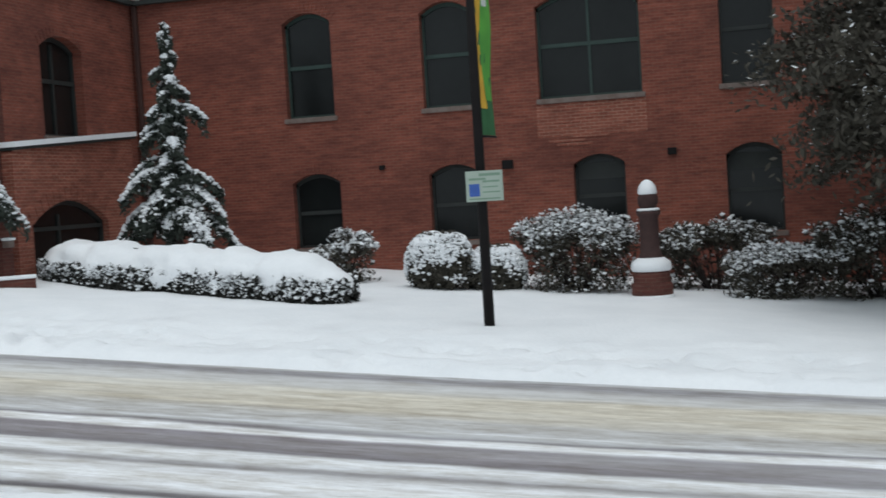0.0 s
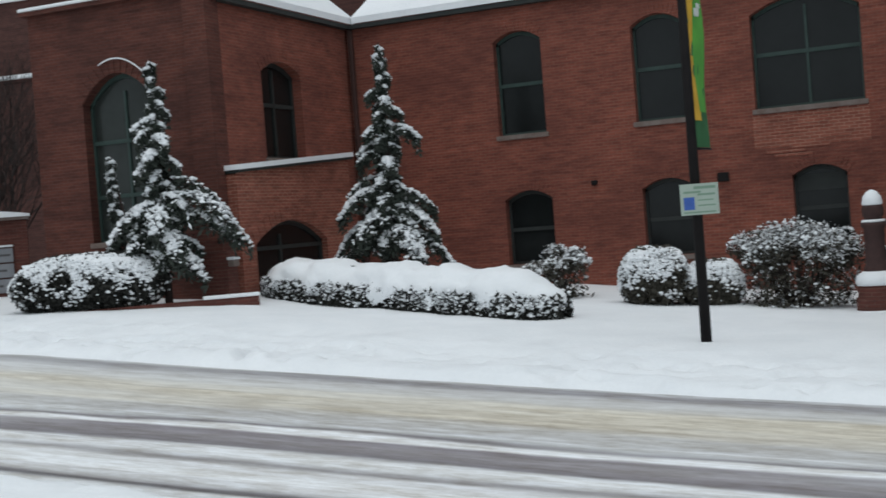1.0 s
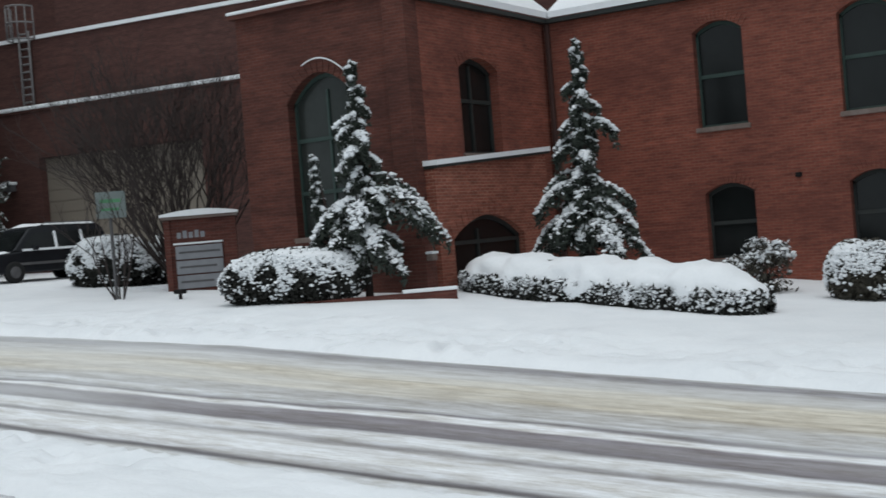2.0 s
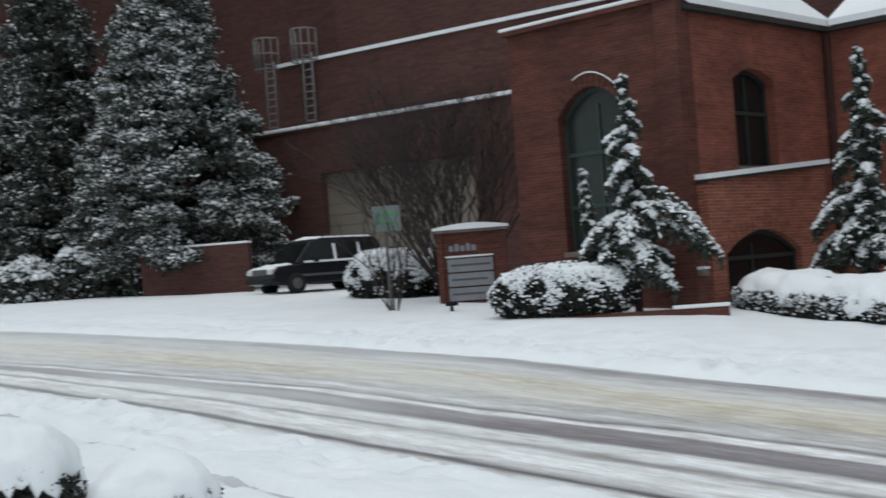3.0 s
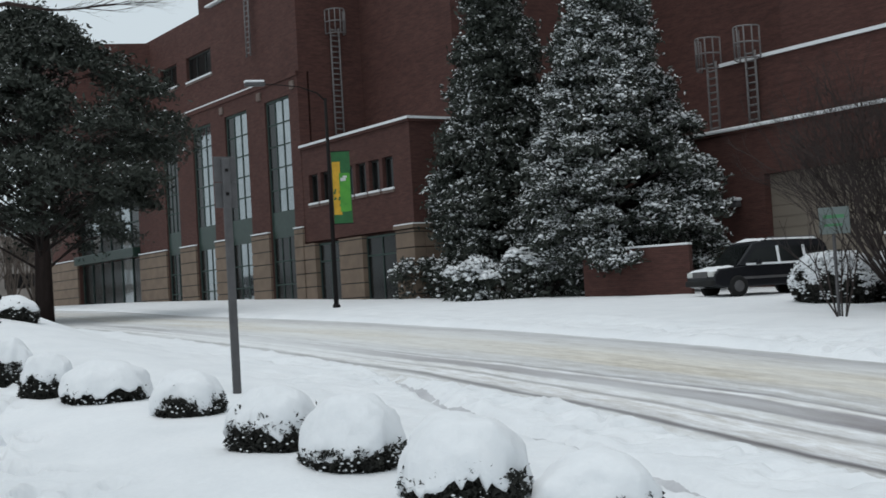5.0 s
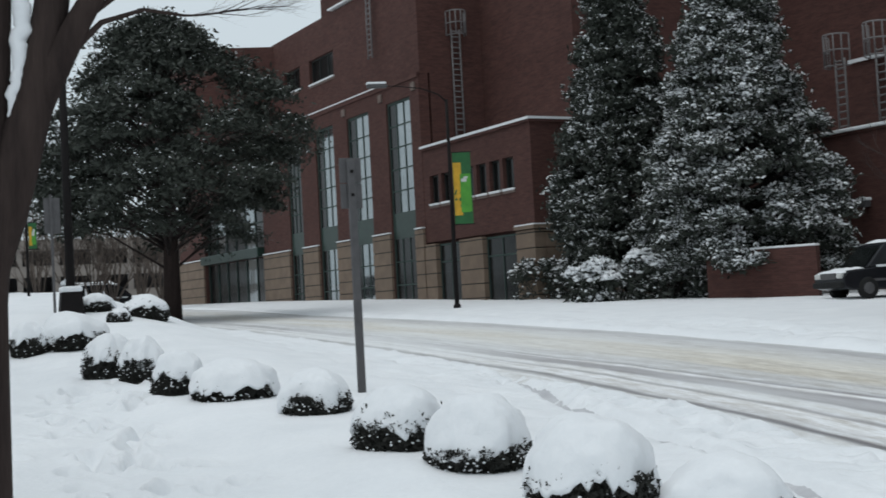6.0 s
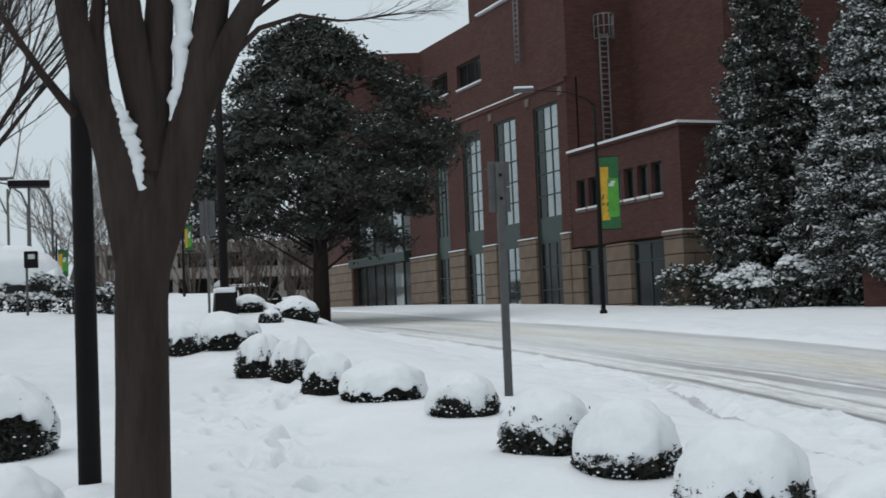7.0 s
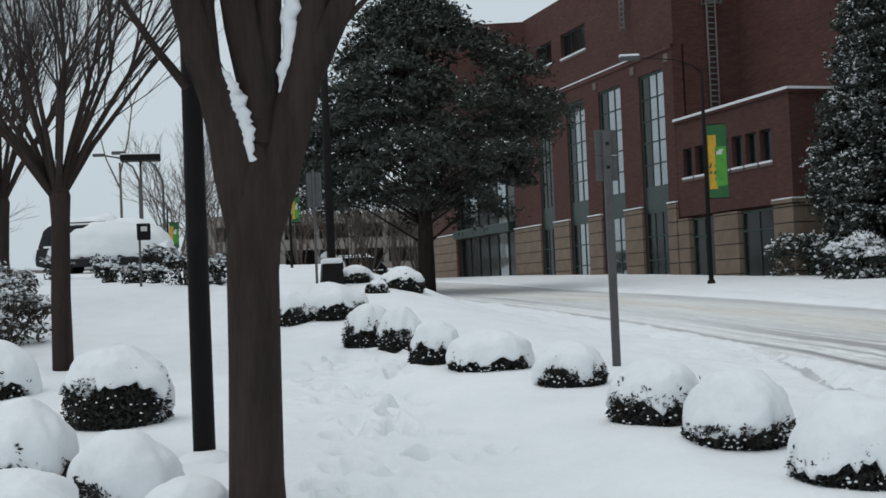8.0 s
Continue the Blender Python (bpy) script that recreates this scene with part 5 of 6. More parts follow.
def bare_tree(name, x, y, z, trunk, limbs, seed, label, depth=5, twig=TWIG, bark=BARK, spread=0.28, splits=(2, 3), shrink=0.72, snow=(), droop=0.0):
    """A leafless tree: a trunk path with radii and limbs that fork again and again."""
    rng = random.Random(seed)
    home = thing(name, pose(x, y, z), label, "tree")
    t = Tubes()
    t.add([p[:3] for p in trunk], [p[3] for p in trunk], 18)
    t.link("trunk", bark, home)
    twigs = Tubes()

    def grow(p, d, length, r, level):
        steps = 3
        path, radii = [p], [r]
        for i in range(steps):
            d = (d + Vector((rng.gauss(0, 0.07), rng.gauss(0, 0.07), 0.05 - droop))).normalized()
            p = p + d * length / steps
            path.append(p)
            radii.append(r * (1 - 0.4 * (i + 1) / steps))
        twigs.add(path, radii, 8 if level > 3 else 5 if level > 1 else 3)
        if level > 0:
            for k in range(rng.choice(splits)):
                a = rng.uniform(0, 6.28)
                side = d.orthogonal().normalized()
                side.rotate(Matrix.Rotation(a, 3, d))
                q = (d + side * rng.uniform(0.5, 1.4) * spread).normalized()
                start = path[rng.choice((2, 3, 3))]
                grow(start, q, length * rng.uniform(0.7, 1.0) * (shrink + 0.1), radii[-1] * rng.uniform(0.72, 0.92), level - 1)

    for k, limb in enumerate(limbs):
        main = Tubes()
        main.add([p[:3] for p in limb], [p[3] for p in limb], 12)
        main.link("limb", bark, home)
        a, b = Vector(limb[-2][:3]), Vector(limb[-1][:3])
        d = (b - a).normalized()
        for i in range(3):
            q = (d + Vector((rng.gauss(0, spread), rng.gauss(0, spread), 0.15))).normalized()
            grow(b, q, (b - a).length * 1.1, limb[-1][3] * 0.75, depth)
        for i in range(2):
            s = a.lerp(b, rng.uniform(0.2, 0.8))
            q = (d + Vector((rng.gauss(0, spread * 1.6), rng.gauss(0, spread * 1.6), 0.1))).normalized()
            grow(s, q, (b - a).length * 0.8, limb[-1][3] * 0.4, depth - 1)
    stuff(twigs.link("twigwork", twig, home))
    for path in snow:
        s = Tubes()
        pts, rad = [], []
        for (a, b) in zip(path, path[1:]):
            for i in range(8):
                f = i / 8
                w = a[3] + (b[3] - a[3]) * f
                wob = fbm(a[2] * 3 + f * 4, seed, 0, 3)
                pts.append((a[0] + (b[0] - a[0]) * f + 0.02 * wob, a[1] + (b[1] - a[1]) * f + 0.05 * wob, a[2] + (b[2] - a[2]) * f))
                rad.append(w * (0.95 + 0.4 * fbm(a[2] * 7 + f * 9, 3.0, seed, 3)))
        s.add(pts, [max(0.008, r) for r in rad], 10)
        for q in s.v:
            q.x = 0.10 + (q.x - 0.10) * 0.7
        s.link("limb_snow", SNOW, home)
    return home


def many_stems(name, x, y, z, h, spread, seed, label, mat=PALE_TWIG, stems=16, group="", depth=3, r0=0.03):
    """A leafless many-stemmed shrub or small tree."""
    rng = random.Random(seed)
    home = thing(name, pose(x, y, z), label, "shrub", group)
    t = Tubes()

    def grow(p, d, length, r, level):
        q = p + d * length * 0.5 + Vector((rng.gauss(0, 0.05), rng.gauss(0, 0.05), 0)) * length
        e = q + (d + Vector((0, 0, 0.12))).normalized() * length * 0.5
        if level == depth:
            stem = Tubes()
            stem.add([p, q, e], [r, r * 0.8, r * 0.6], 6)
            stem.link("stem", mat, home)
        else:
            t.add([p, q, e], [r, r * 0.8, r * 0.6], 4)
        if level:
            for k in range(3):
                grow(q if k == 0 else e, (d + Vector((rng.gauss(0, 0.35), rng.gauss(0, 0.35), rng.gauss(0.1, 0.2)))).normalized(), length * 0.62, r * 0.6, level - 1)

    for k in range(stems):
        a = rng.uniform(0, 6.28)
        d = Vector((math.cos(a) * spread * rng.random(), math.sin(a) * spread * rng.random(), 1)).normalized()
        grow(Vector((0.1 * math.cos(a), 0.1 * math.sin(a), -0.05)), d, h * rng.uniform(0.38, 0.52), r0, depth)
    stuff(t.link("twigwork", mat, home))
    return home


# bushes before the old building
long_hedge("clipped_hedge", (-14.7, 24.3), (-7.4, 22.3), 1.35, 0.84, 11, "long clipped hedge under a thick coat of snow", 5)
mound_bush("rounded_hedge", -16.75, 20.95, 1.55, 0.85, 1.12, 12, "broad rounded hedge under patchy snow", BOX_LEAF, 5200, 0.045, 38)
loose_bush("small_bush", -8.95, 26.6, 0.85, 0.6, 1.0, 13, "small snow-dusted bush at the foot of the wall", snowy=0.8, leaves=1500)
mound_bush("snowy_bush", -6.6, 25.6, 0.72, 0.6, 1.18, 14, "rounded bush with snow-laden leaves beside the wall", DRY_LEAF, 2400, 0.045, 0)
mound_bush("snowy_bush", -5.5, 25.9, 0.62, 0.55, 0.92, 15, "rounded bush with snow-laden leaves beside the wall", DRY_LEAF, 2000, 0.045, 0)
loose_bush("feathery_bush", -3.95, 26.2, 1.3, 0.9, 1.55, 16, "large feathery bush thickly dusted with snow", snowy=0.95, leaves=10000, size=0.038, lumps=44)
loose_bush("feathery_bush", -1.2, 27.4, 1.35, 0.8, 1.45, 17, "tall thin bush lightly dusted with snow", snowy=0.4, leaves=5200, size=0.045, lumps=22)
loose_bush("feathery_bush", 0.05, 26.0, 1.25, 0.8, 1.0, 18, "low feathery bush dusted with snow", snowy=0.9, leaves=7000, size=0.038, lumps=34)
loose_bush("feathery_bush", 2.0, 26.6, 1.5, 0.9, 1.65, 19, "wide dark bush lightly dusted with snow", snowy=0.4, leaves=6500, size=0.045, lumps=26)
loose_bush("feathery_bush", 4.6, 26.4, 1.5, 0.9, 1.6, 20, "wide dark bush lightly dusted with snow", snowy=0.4, leaves=3000, size=0.05, lumps=20)
conifer("conifer", -12.35, 25.7, 5.5, 1.35, 21, "young conifer with drooping branches loaded with snow", ((0.24, 20, 1.35), (0.3, 200, 1.3), (0.22, 185, 1.2), (0.34, 10, 1.05), (0.26, 330, 1.1), (0.3, 250, 1.1), (0.42, 215, 1.15), (0.46, 195, 0.9), (0.40, 20, 1.0), (0.66, 25, 0.75), (0.6, 205, 0.6)))
conifer("conifer", -15.63, 21.93, 5.0, 1.25, 23, "young conifer with long snow-loaded lower branches and a second leader", ((0.50, 36, 1.35), (0.44, 20, 1.75), (0.36, 30, 1.5), (0.34, 200, 1.3), (0.4, 225, 1.1), (0.28, 320, 1.0), (0.30, 250, 0.9), (0.74, 215, 0.45)), (-0.78, -0.5, 0.62))
crown_tree("broadleaf_evergreen", 4.6, 24.2, 8.0, lambda f: 4.1 * math.sin(math.pi * min(1, 0.18 + 0.8 * f)) ** 0.7, 24, "dark evergreen tree with flecks of snow", 0.18, 0.28, DRY_LEAF, 0.055, 900, 120, 0.10)

# bushes and trees before the hall
mound_bush("rounded_bush", -27.0, 25.7, 1.35, 1.0, 1.45, 31, "rounded bush under patchy snow beside the drive", BOX_LEAF, 3600, 0.05, 0)
mound_bush("rounded_bush", -25.7, 27.2, 1.3, 1.0, 1.5, 32, "rounded bush under patchy snow beside the drive", BOX_LEAF, 3600, 0.05, 0)
for k, (x, y, r, h) in enumerate(((-44.4, 27.0, 1.7, 1.9), (-46.2, 25.2, 1.5, 1.5), (-43.0, 28.6, 1.4, 2.1), (-47.6, 25.6, 1.2, 1.1))):
    loose_bush("snowy_shrub", x, y, r, r, h, 40 + k, "broad-leaved shrub loaded with snow", "shrubs beside the low wall", 1.0, 3400, 0.10, LEAF, 24)
for k, (x, y, r, h) in enumerate(((-54.5, 26.6, 1.7, 1.9), (-52.6, 27.5, 1.6, 2.0))):
    loose_bush("dusted_shrub", x, y, r, r, h, 50 + k, "dark shrub dusted with snow at the wall's foot", "shrubs at the hall's corner", 0.35, 2600, 0.075, LEAF, 20)
clumped_tree("magnolia_tree", -42.9, 29.7, 14.5, lambda f: 3.5 * min(1.0, 0.72 + 1.6 * f) * min(1.0, (1 - f) / 0.74) ** 0.9, 61, "large evergreen tree loaded with snow", 420, 0.085, 1.2, 0.08)
clumped_tree("evergreen_tree", -49.3, 28.3, 15.5, lambda f: 2.75 * min(1.0, 0.6 + 1.8 * f) * min(1.0, (1 - f) / 0.8) ** 0.75, 62, "tall dark evergreen tree lightly dusted with snow", 330, 0.085, 0.48, 0.08)
crown_tree("dark_evergreen", -58.7, 10.3, 13.2, lambda f: 5.3 * math.sin(math.pi * min(1, 0.22 + 0.76 * f)) ** 0.75, 63, "dark round-crowned evergreen tree beside the street", 0.42, 0.27, LEAF, 0.085, 640, 160, 0.09, 1.9)
many_stems("bare_shrub_tree", -22.9, 24.3, ground_z(-22.9, 24.3), 5.4, 1.0, 64, "leafless dark small tree behind the brick sign", TWIG, 34, "", 5, 0.034)

# the row of clipped balls beside the walk
BALLS = [(-9.1, 5.95, 0.5, 0.6, 0.20), (-9.75, 5.07, 0.53, 0.86, 0.34), (-11.38, 4.77, 0.48, 0.80, 0.30), (-12.5, 4.40, 0.48, 0.80, 0.50), (-15.45, 4.36, 0.42, 0.70, 0.44), (-17.4, 3.8, 0.54, 0.70, 0.40), (-18.3, 3.22, 0.36, 0.78, 0.55),
         (-20.6, 3.1, 0.36, 0.85, 0.5), (-21.8, 2.74, 0.42, 0.88, 0.5), (-26.5, 2.64, 0.66, 0.85, 0.42), (-26.3, 1.84, 0.36, 0.8, 0.5), (-31.1, 4.8, 0.54, 0.72, 0.55), (-32.3, 3.84, 0.42, 0.58, 0.55), (-30.1, 4.06, 0.27, 0.48, 0.7)]
for k, (x, y, r, h, bare) in enumerate(BALLS):
    ball_bush("ball_bush", x, y, r * 1.06, h * 0.94, 71 + k, "clipped ball bush under a thick smooth cap of snow", "row of ball bushes beside the walk", bare * 0.85, -20.0 if k != 4 else 15.0, 0.45 if bare < 0.5 else 0.75)
for k, (x, y, r, h, bare) in enumerate(((-15.3, -1.0, 0.62, 1.0, 0.5), (-11.7, -0.72, 0.47, 0.64, 0.25), (-10.95, -0.2, 0.34, 0.36, 0.1), (-12.2, -1.7, 0.5, 0.9, 0.3), (-10.9, -1.5, 0.45, 0.5, 0.3), (-18.4, -2.8, 0.6, 0.85, 0.3))):
    ball_bush("snowed_bush", x, y, r, h, 91 + k, "low bush almost buried in snow", "bushes beside the trunk", bare, -70.0 if k in (1, 2) else -10.0, 0.8 if k == 0 else 0.3)
for k, (x, y, r, h) in enumerate(((-25.3, -3.6, 0.9, 1.1), (-27.5, -4.0, 0.9, 1.2), (-23.4, -3.9, 0.8, 0.8))):
    loose_bush("dry_bush", x, y, r, r, h, 100 + k, "brownish low bush half covered with snow", "dry bushes beside the row of trees", 0.7, 2400, 0.045, DRY_LEAF, 18)
for k, (x, y, r, h) in enumerate(((-38.0, -2.4, 0.3, 0.55), (-36.5, -1.6, 0.45, 0.5), (-36.0, -1.1, 0.4, 0.45), (-34.0, -0.35, 0.5, 0.85), (-34.5, 0.5, 0.4, 0.7), (-42.0, -4.2, 0.6, 0.8), (-42.0, -2.9, 0.5, 0.7), (-44, -1.4, 0.6, 0.9))):
    loose_bush("far_bush", x, y, r, r, h, 110 + k, "small round bush dusted with snow", "bushes along the crest", 0.7, 900, 0.045, BOX_LEAF, 10)

# the bare trees beside the walk
bare_tree("street_tree", -10.5, 0.33, ground_z(-10.5, 0.33), [(0, 0, -0.3, 0.245), (0, 0.0, 0.3, 0.218), (0.0, 0.02, 1.2, 0.208), (0, 0.03, 1.9, 0.208), (0, 0.06, 2.3, 0.218), (0.0, 0.09, 2.6, 0.21), (0, 0.1, 2.95, 0.12)],
          [[(0, -0.001, 1.99, 0.128), (0, -0.022, 2.31, 0.165), (0.02, -0.08, 2.67, 0.174), (0.05, -0.129, 2.99, 0.16), (0.08, -0.201, 3.3, 0.151), (0.1, -0.319, 3.59, 0.133), (0.12, -0.421, 4.04, 0.119), (0.12, -0.536, 4.78, 0.101)],
           [(0.06, -0.24, 3.4, 0.091), (0, -0.252, 3.77, 0.078), (-0.05, -0.256, 4.04, 0.064), (-0.1, -0.189, 4.73, 0.046)],
           [(-0.05, 0.036, 1.99, 0.137), (-0.05, 0.085, 2.67, 0.192), (-0.04, 0.119, 3.04, 0.165), (-0.04, 0.107, 3.4, 0.151), (-0.02, 0.015, 3.86, 0.146), (0, -0.026, 4.14, 0.137), (0.05, -0.094, 4.96, 0.101)],
           [(0, 0.134, 2.9, 0.155), (-0.06, 0.18, 3.4, 0.137), (-0.1, 0.216, 3.86, 0.123), (-0.12, 0.234, 4.14, 0.119), (-0.15, 0.304, 4.96, 0.091)],
           [(0, 0.071, 1.9, 0.119), (0, 0.131, 2.22, 0.155), (0.02, 0.238, 2.58, 0.174), (0.04, 0.346, 2.97, 0.169), (0.05, 0.414, 3.22, 0.165), (0.05, 0.497, 3.49, 0.155), (0.04, 0.601, 3.95, 0.146), (0.03, 0.647, 4.23, 0.137), (0, 0.784, 4.96, 0.101)],
           [(0.06, 0.509, 3.4, 0.119), (0.12, 0.661, 3.72, 0.114), (0.16, 0.822, 4.04, 0.101), (0.2, 1.143, 4.59, 0.073)],
           [(0.1, 0.717, 3.77, 0.037), (0.2, 0.996, 4.04, 0.023), (0.25, 1.317, 4.14, 0.016), (0.3, 1.637, 4.09, 0.011)],
           [(0.16, 0.822, 4.04, 0.032), (0.1, 1.184, 4.32, 0.021), (0, 1.55, 4.36, 0.014)],
           [(0.12, -0.433, 3.36, 0.041), (0.3, -0.657, 3.63, 0.032), (0.45, -0.968, 4.09, 0.023)]],
          121, "street tree trunk forking into bare limbs with snow streaks", 5, TWIG, BARK, 0.30, (2, 3),
          snow=[[(0.17, -0.201, 3.53, 0.018), (0.17, -0.113, 3.36, 0.078), (0.17, -0.034, 3.18, 0.078), (0.16, 0.026, 2.95, 0.055), (0.15, 0.057, 2.67, 0.018)],
                [(0.07, 0.416, 4.32, 0.078), (0.07, 0.411, 4.04, 0.073), (0.07, 0.377, 3.68, 0.064), (0.08, 0.326, 3.36, 0.05), (0.1, 0.265, 3.06, 0.023)]])


def vase(r, h, lean, k, rng):
    """A fan of upright limbs from a fork."""
    out = []
    for i in range(k):
        a = 2 * math.pi * i / k + rng.uniform(-0.3, 0.3)
        s = lean * rng.uniform(0.5, 1.2)
        out.append([(0, 0, h, r * 0.4), (math.cos(a) * s * 0.4, math.sin(a) * s * 0.4, h + 0.9, r * 0.3), (math.cos(a) * s, math.sin(a) * s, h + 2.0, r * 0.2)])
    return out


for k, (x, y, z, r, h) in enumerate(((-21.18, -2.15, 0.6, 0.15, 2.75), (-30.5, -4.3, 1.6, 0.16, 2.4), (-38.5, -6.6, 2.3, 0.16, 2.4))):
    bare_tree("street_tree", x, y, z, [(0, 0, -0.3, r * 1.15), (0.02, 0, 1.2, r), (0, 0.03, h - 0.4, r * 0.95), (0, 0.03, h, r * 1.1), (0, 0.03, h + 0.3, r * 0.6)], vase(r, h - 0.1, 1.35, 19, random.Random(k)), 130 + k,
              "bare vase-shaped street tree with many upright branches", 5, TWIG, BARK, 0.26, (2, 3, 3), 0.76,
              snow=[[(0.05, -0.02, h - 0.1, 0.03), (0.1, 0.0, h + 0.25, 0.07), (0.14, 0.02, h + 0.6, 0.03)]] if k == 0 else ())
for k, (x, y, z, h) in enumerate(((-62, -1.0, 3.1, 6.5), (-66, 1.2, 3.0, 6.0), (-70, -12.5, 3.4, 8.0))):
    many_stems("far_bare_tree", x, y, z, h, 0.9, 140 + k, "leafless bushy tree in the distance", PALE_TWIG if k < 2 else TWIG, 12, "far bare trees", 4, 0.045)
for k, (x, y) in enumerate(((-66, 5.2), (-67, 6.6), (-68, 8.0), (-70, 9.2), (-71, 10.8), (-72, 12.2))):
    many_stems("bare_shrub_tree", x, y, 2.6, 5.2, 0.5, 150 + k, "leafless many-stemmed small tree beside the far lot", PALE_TWIG, 9, "many-stemmed trees", 3, 0.05)
bare_tree("far_street_tree", -60, -3.2, 3.0, [(0, 0, -0.2, 0.07), (0, 0, 3.0, 0.06), (0, 0, 5.0, 0.05)], [[(0, 0, 4.5, 0.04), (0.2, 0.4, 6.0, 0.035), (0.2, 0.6, 7.4, 0.03)], [(0, 0, 3.8, 0.04), (0, -0.6, 5.2, 0.03), (0, -0.9, 6.6, 0.02)]], 160, "slim bare tree in the far lot", 3, PALE_TWIG, PALE_TWIG, 0.35)


# ---- street furniture ----
def post(name, x, y, z, h, r0, r1, label, mat=METAL_DARK, category="lamp post", flange=True):
    home = thing(name, pose(x, y, z), label, category)
    t = Tubes()
    t.add([(0, 0, -0.15), (0, 0, h * 0.5), (0, 0, h)], [r0, (r0 + r1) / 2, r1], 14)
    t.link("pole", mat, home)
    if flange:
        f = Tubes()
        f.add([(0, 0, -0.1), (0, 0, 0.10), (0, 0, 0.16)], [r0 * 1.6, r0 * 1.5, r0 * 1.05], 14)
        f.link("base_flange", mat, home)
    return home


def banner(home, heading, w, z0, z1, off=0.1):
    """A two-colour cloth banner on two arms, hanging out from a pole."""
    d = Vector((math.cos(heading), math.sin(heading), 0))
    n = Vector((-d.y, d.x, 0))

    def cloth(u0, u1, za, zb, mat, name, proud=0.0):
        cols, rows = 4, 10
        verts, faces = [], []
        for side in (-1, 1):
            for j in range(rows + 1):
                for i in range(cols + 1):
                    u, z = u0 + (u1 - u0) * i / cols, za + (zb - za) * j / rows
                    sway = 0.03 * math.sin(z * 3 + u * 4) * min(1, (z1 - z) * 2) * min(1, (z - z0) * 2 + 0.2)
                    verts.append(tuple(d * (off + u) + n * (sway + side * (0.004 + proud)) + Vector((0, 0, z))))
        s = (cols + 1) * (rows + 1)
        for j in range(rows):
            for i in range(cols):
                q = j * (cols + 1) + i
                faces += [(q, q + 1, q + cols + 2, q + cols + 1), (s + q + cols + 1, s + q + cols + 2, s + q + 1, s + q)]
        return link(name, verts, faces, mat, home, "", True)

    cloth(0, w, z0, z1, BANNER_DEEP, "banner")
    cloth(0.02, w * 0.45, z0 + (z1 - z0) * 0.12, z1 - (z1 - z0) * 0.14, BANNER_YELLOW, "banner_stripe", 0.004)
    cloth(w * 0.38, w - 0.03, z0 + (z1 - z0) * 0.16, z1 - (z1 - z0) * 0.30, BANNER_GREEN, "banner_stripe", 0.007)
    m = Matrix.Translation(d * (off + w * 0.58) + n * 0 + Vector((0, 0, z0 + (z1 - z0) * 0.62))) @ pose(0, 0, 0, 0, 0, math.degrees(heading))
    part("emblem", boxes([(-w * 0.14, -0.045, -0.1, w * 0.16, 0.045, 0.04), (-w * 0.02, -0.047, 0.03, w * 0.22, 0.047, 0.12)], m, 0.02), WHITE_PLATE, home)
    for z in (z0 - 0.02, z1 + 0.02):
        t = Tubes()
        t.add([(0, 0, z), tuple(d * (off + w + 0.05) + Vector((0, 0, z)))], [0.02, 0.015], 6)
        t.link("banner_arm", METAL_DARK, home)


# lamp post across the street, with banner and parking sign
lp = post("lamp_post", -4.36, 19.77, -0.52, 7.6, 0.085, 0.06, "dark steel lamp post with a banner and a small sign", METAL_DARK, "lamp post", False)
banner(lp, radians(83), 0.72, 2.98, 6.4)
facing = pose(0, -0.12, 0, 0, 0, 12.4)
sign = part("sign_plate", boxes([(-0.21, -0.015, 1.95, 0.36, 0.0, 2.42)], facing, 0.004), SIGN_MILKY, lp, "pale green street sign with a blue mark")
part("print", boxes([(-0.16, -0.018, 2.03, 0.0, -0.0155, 2.22)], facing), BLUE_INK, sign)
for x0, x1, z0, z1 in ((0.0, 0.32, 2.34, 2.38), (-0.16, 0.1, 2.28, 2.31), (0.05, 0.31, 2.24, 2.27), (0.05, 0.28, 2.16, 2.18), (0.05, 0.31, 2.08, 2.10), (-0.17, 0.31, 1.98, 2.0)):
    part("print", boxes([(x0, -0.018, z0, x1, -0.0155, z1)], facing), FADED_INK, sign)
part("bracket", boxes([(-0.06, -0.005, 2.1, 0.06, 0.12, 2.14), (-0.06, -0.005, 2.3, 0.06, 0.12, 2.34)], facing), METAL_GREY, sign)

# street lamp with banner before the hall
far = post("street_lamp", -48.36, 19.78, 1.5, 8.4, 0.10, 0.06, "dark street lamp with a long thin arm and a banner", METAL_DARK, "street lamp")
banner(far, radians(67), 0.74, 3.35, 6.22)
arm = Tubes()
arm.add([(0, 0, 8.3), (-0.1, -0.3, 8.62), (-0.25, -1.0, 8.88), (-0.42, -2.0, 8.98), (-0.5, -2.4, 9.0)], [0.04, 0.03, 0.022, 0.018, 0.018], 8)
arm.link("arm", METAL_DARK, far)
tilt = pose(-0.55, -2.72, 9.0, 0, 0, -12)
head = part("lamp_head", boxes([(-0.15, -0.42, -0.08, 0.15, 0.4, 0.06)], tilt, 0.05), METAL_GREY, far, "snow-topped lamp head")
part("lamp_snow", boxes([(-0.16, -0.43, 0.061, 0.16, 0.36, 0.15)], tilt, 0.04), SNOW, head)

# plain dark lamp post beside the walk
post("lamp_post", -12.8, -0.06, ground_z(-12.8, 0), 8.0, 0.108, 0.085, "plain dark round lamp post standing in the snow", METAL_DARK, "lamp post", False)

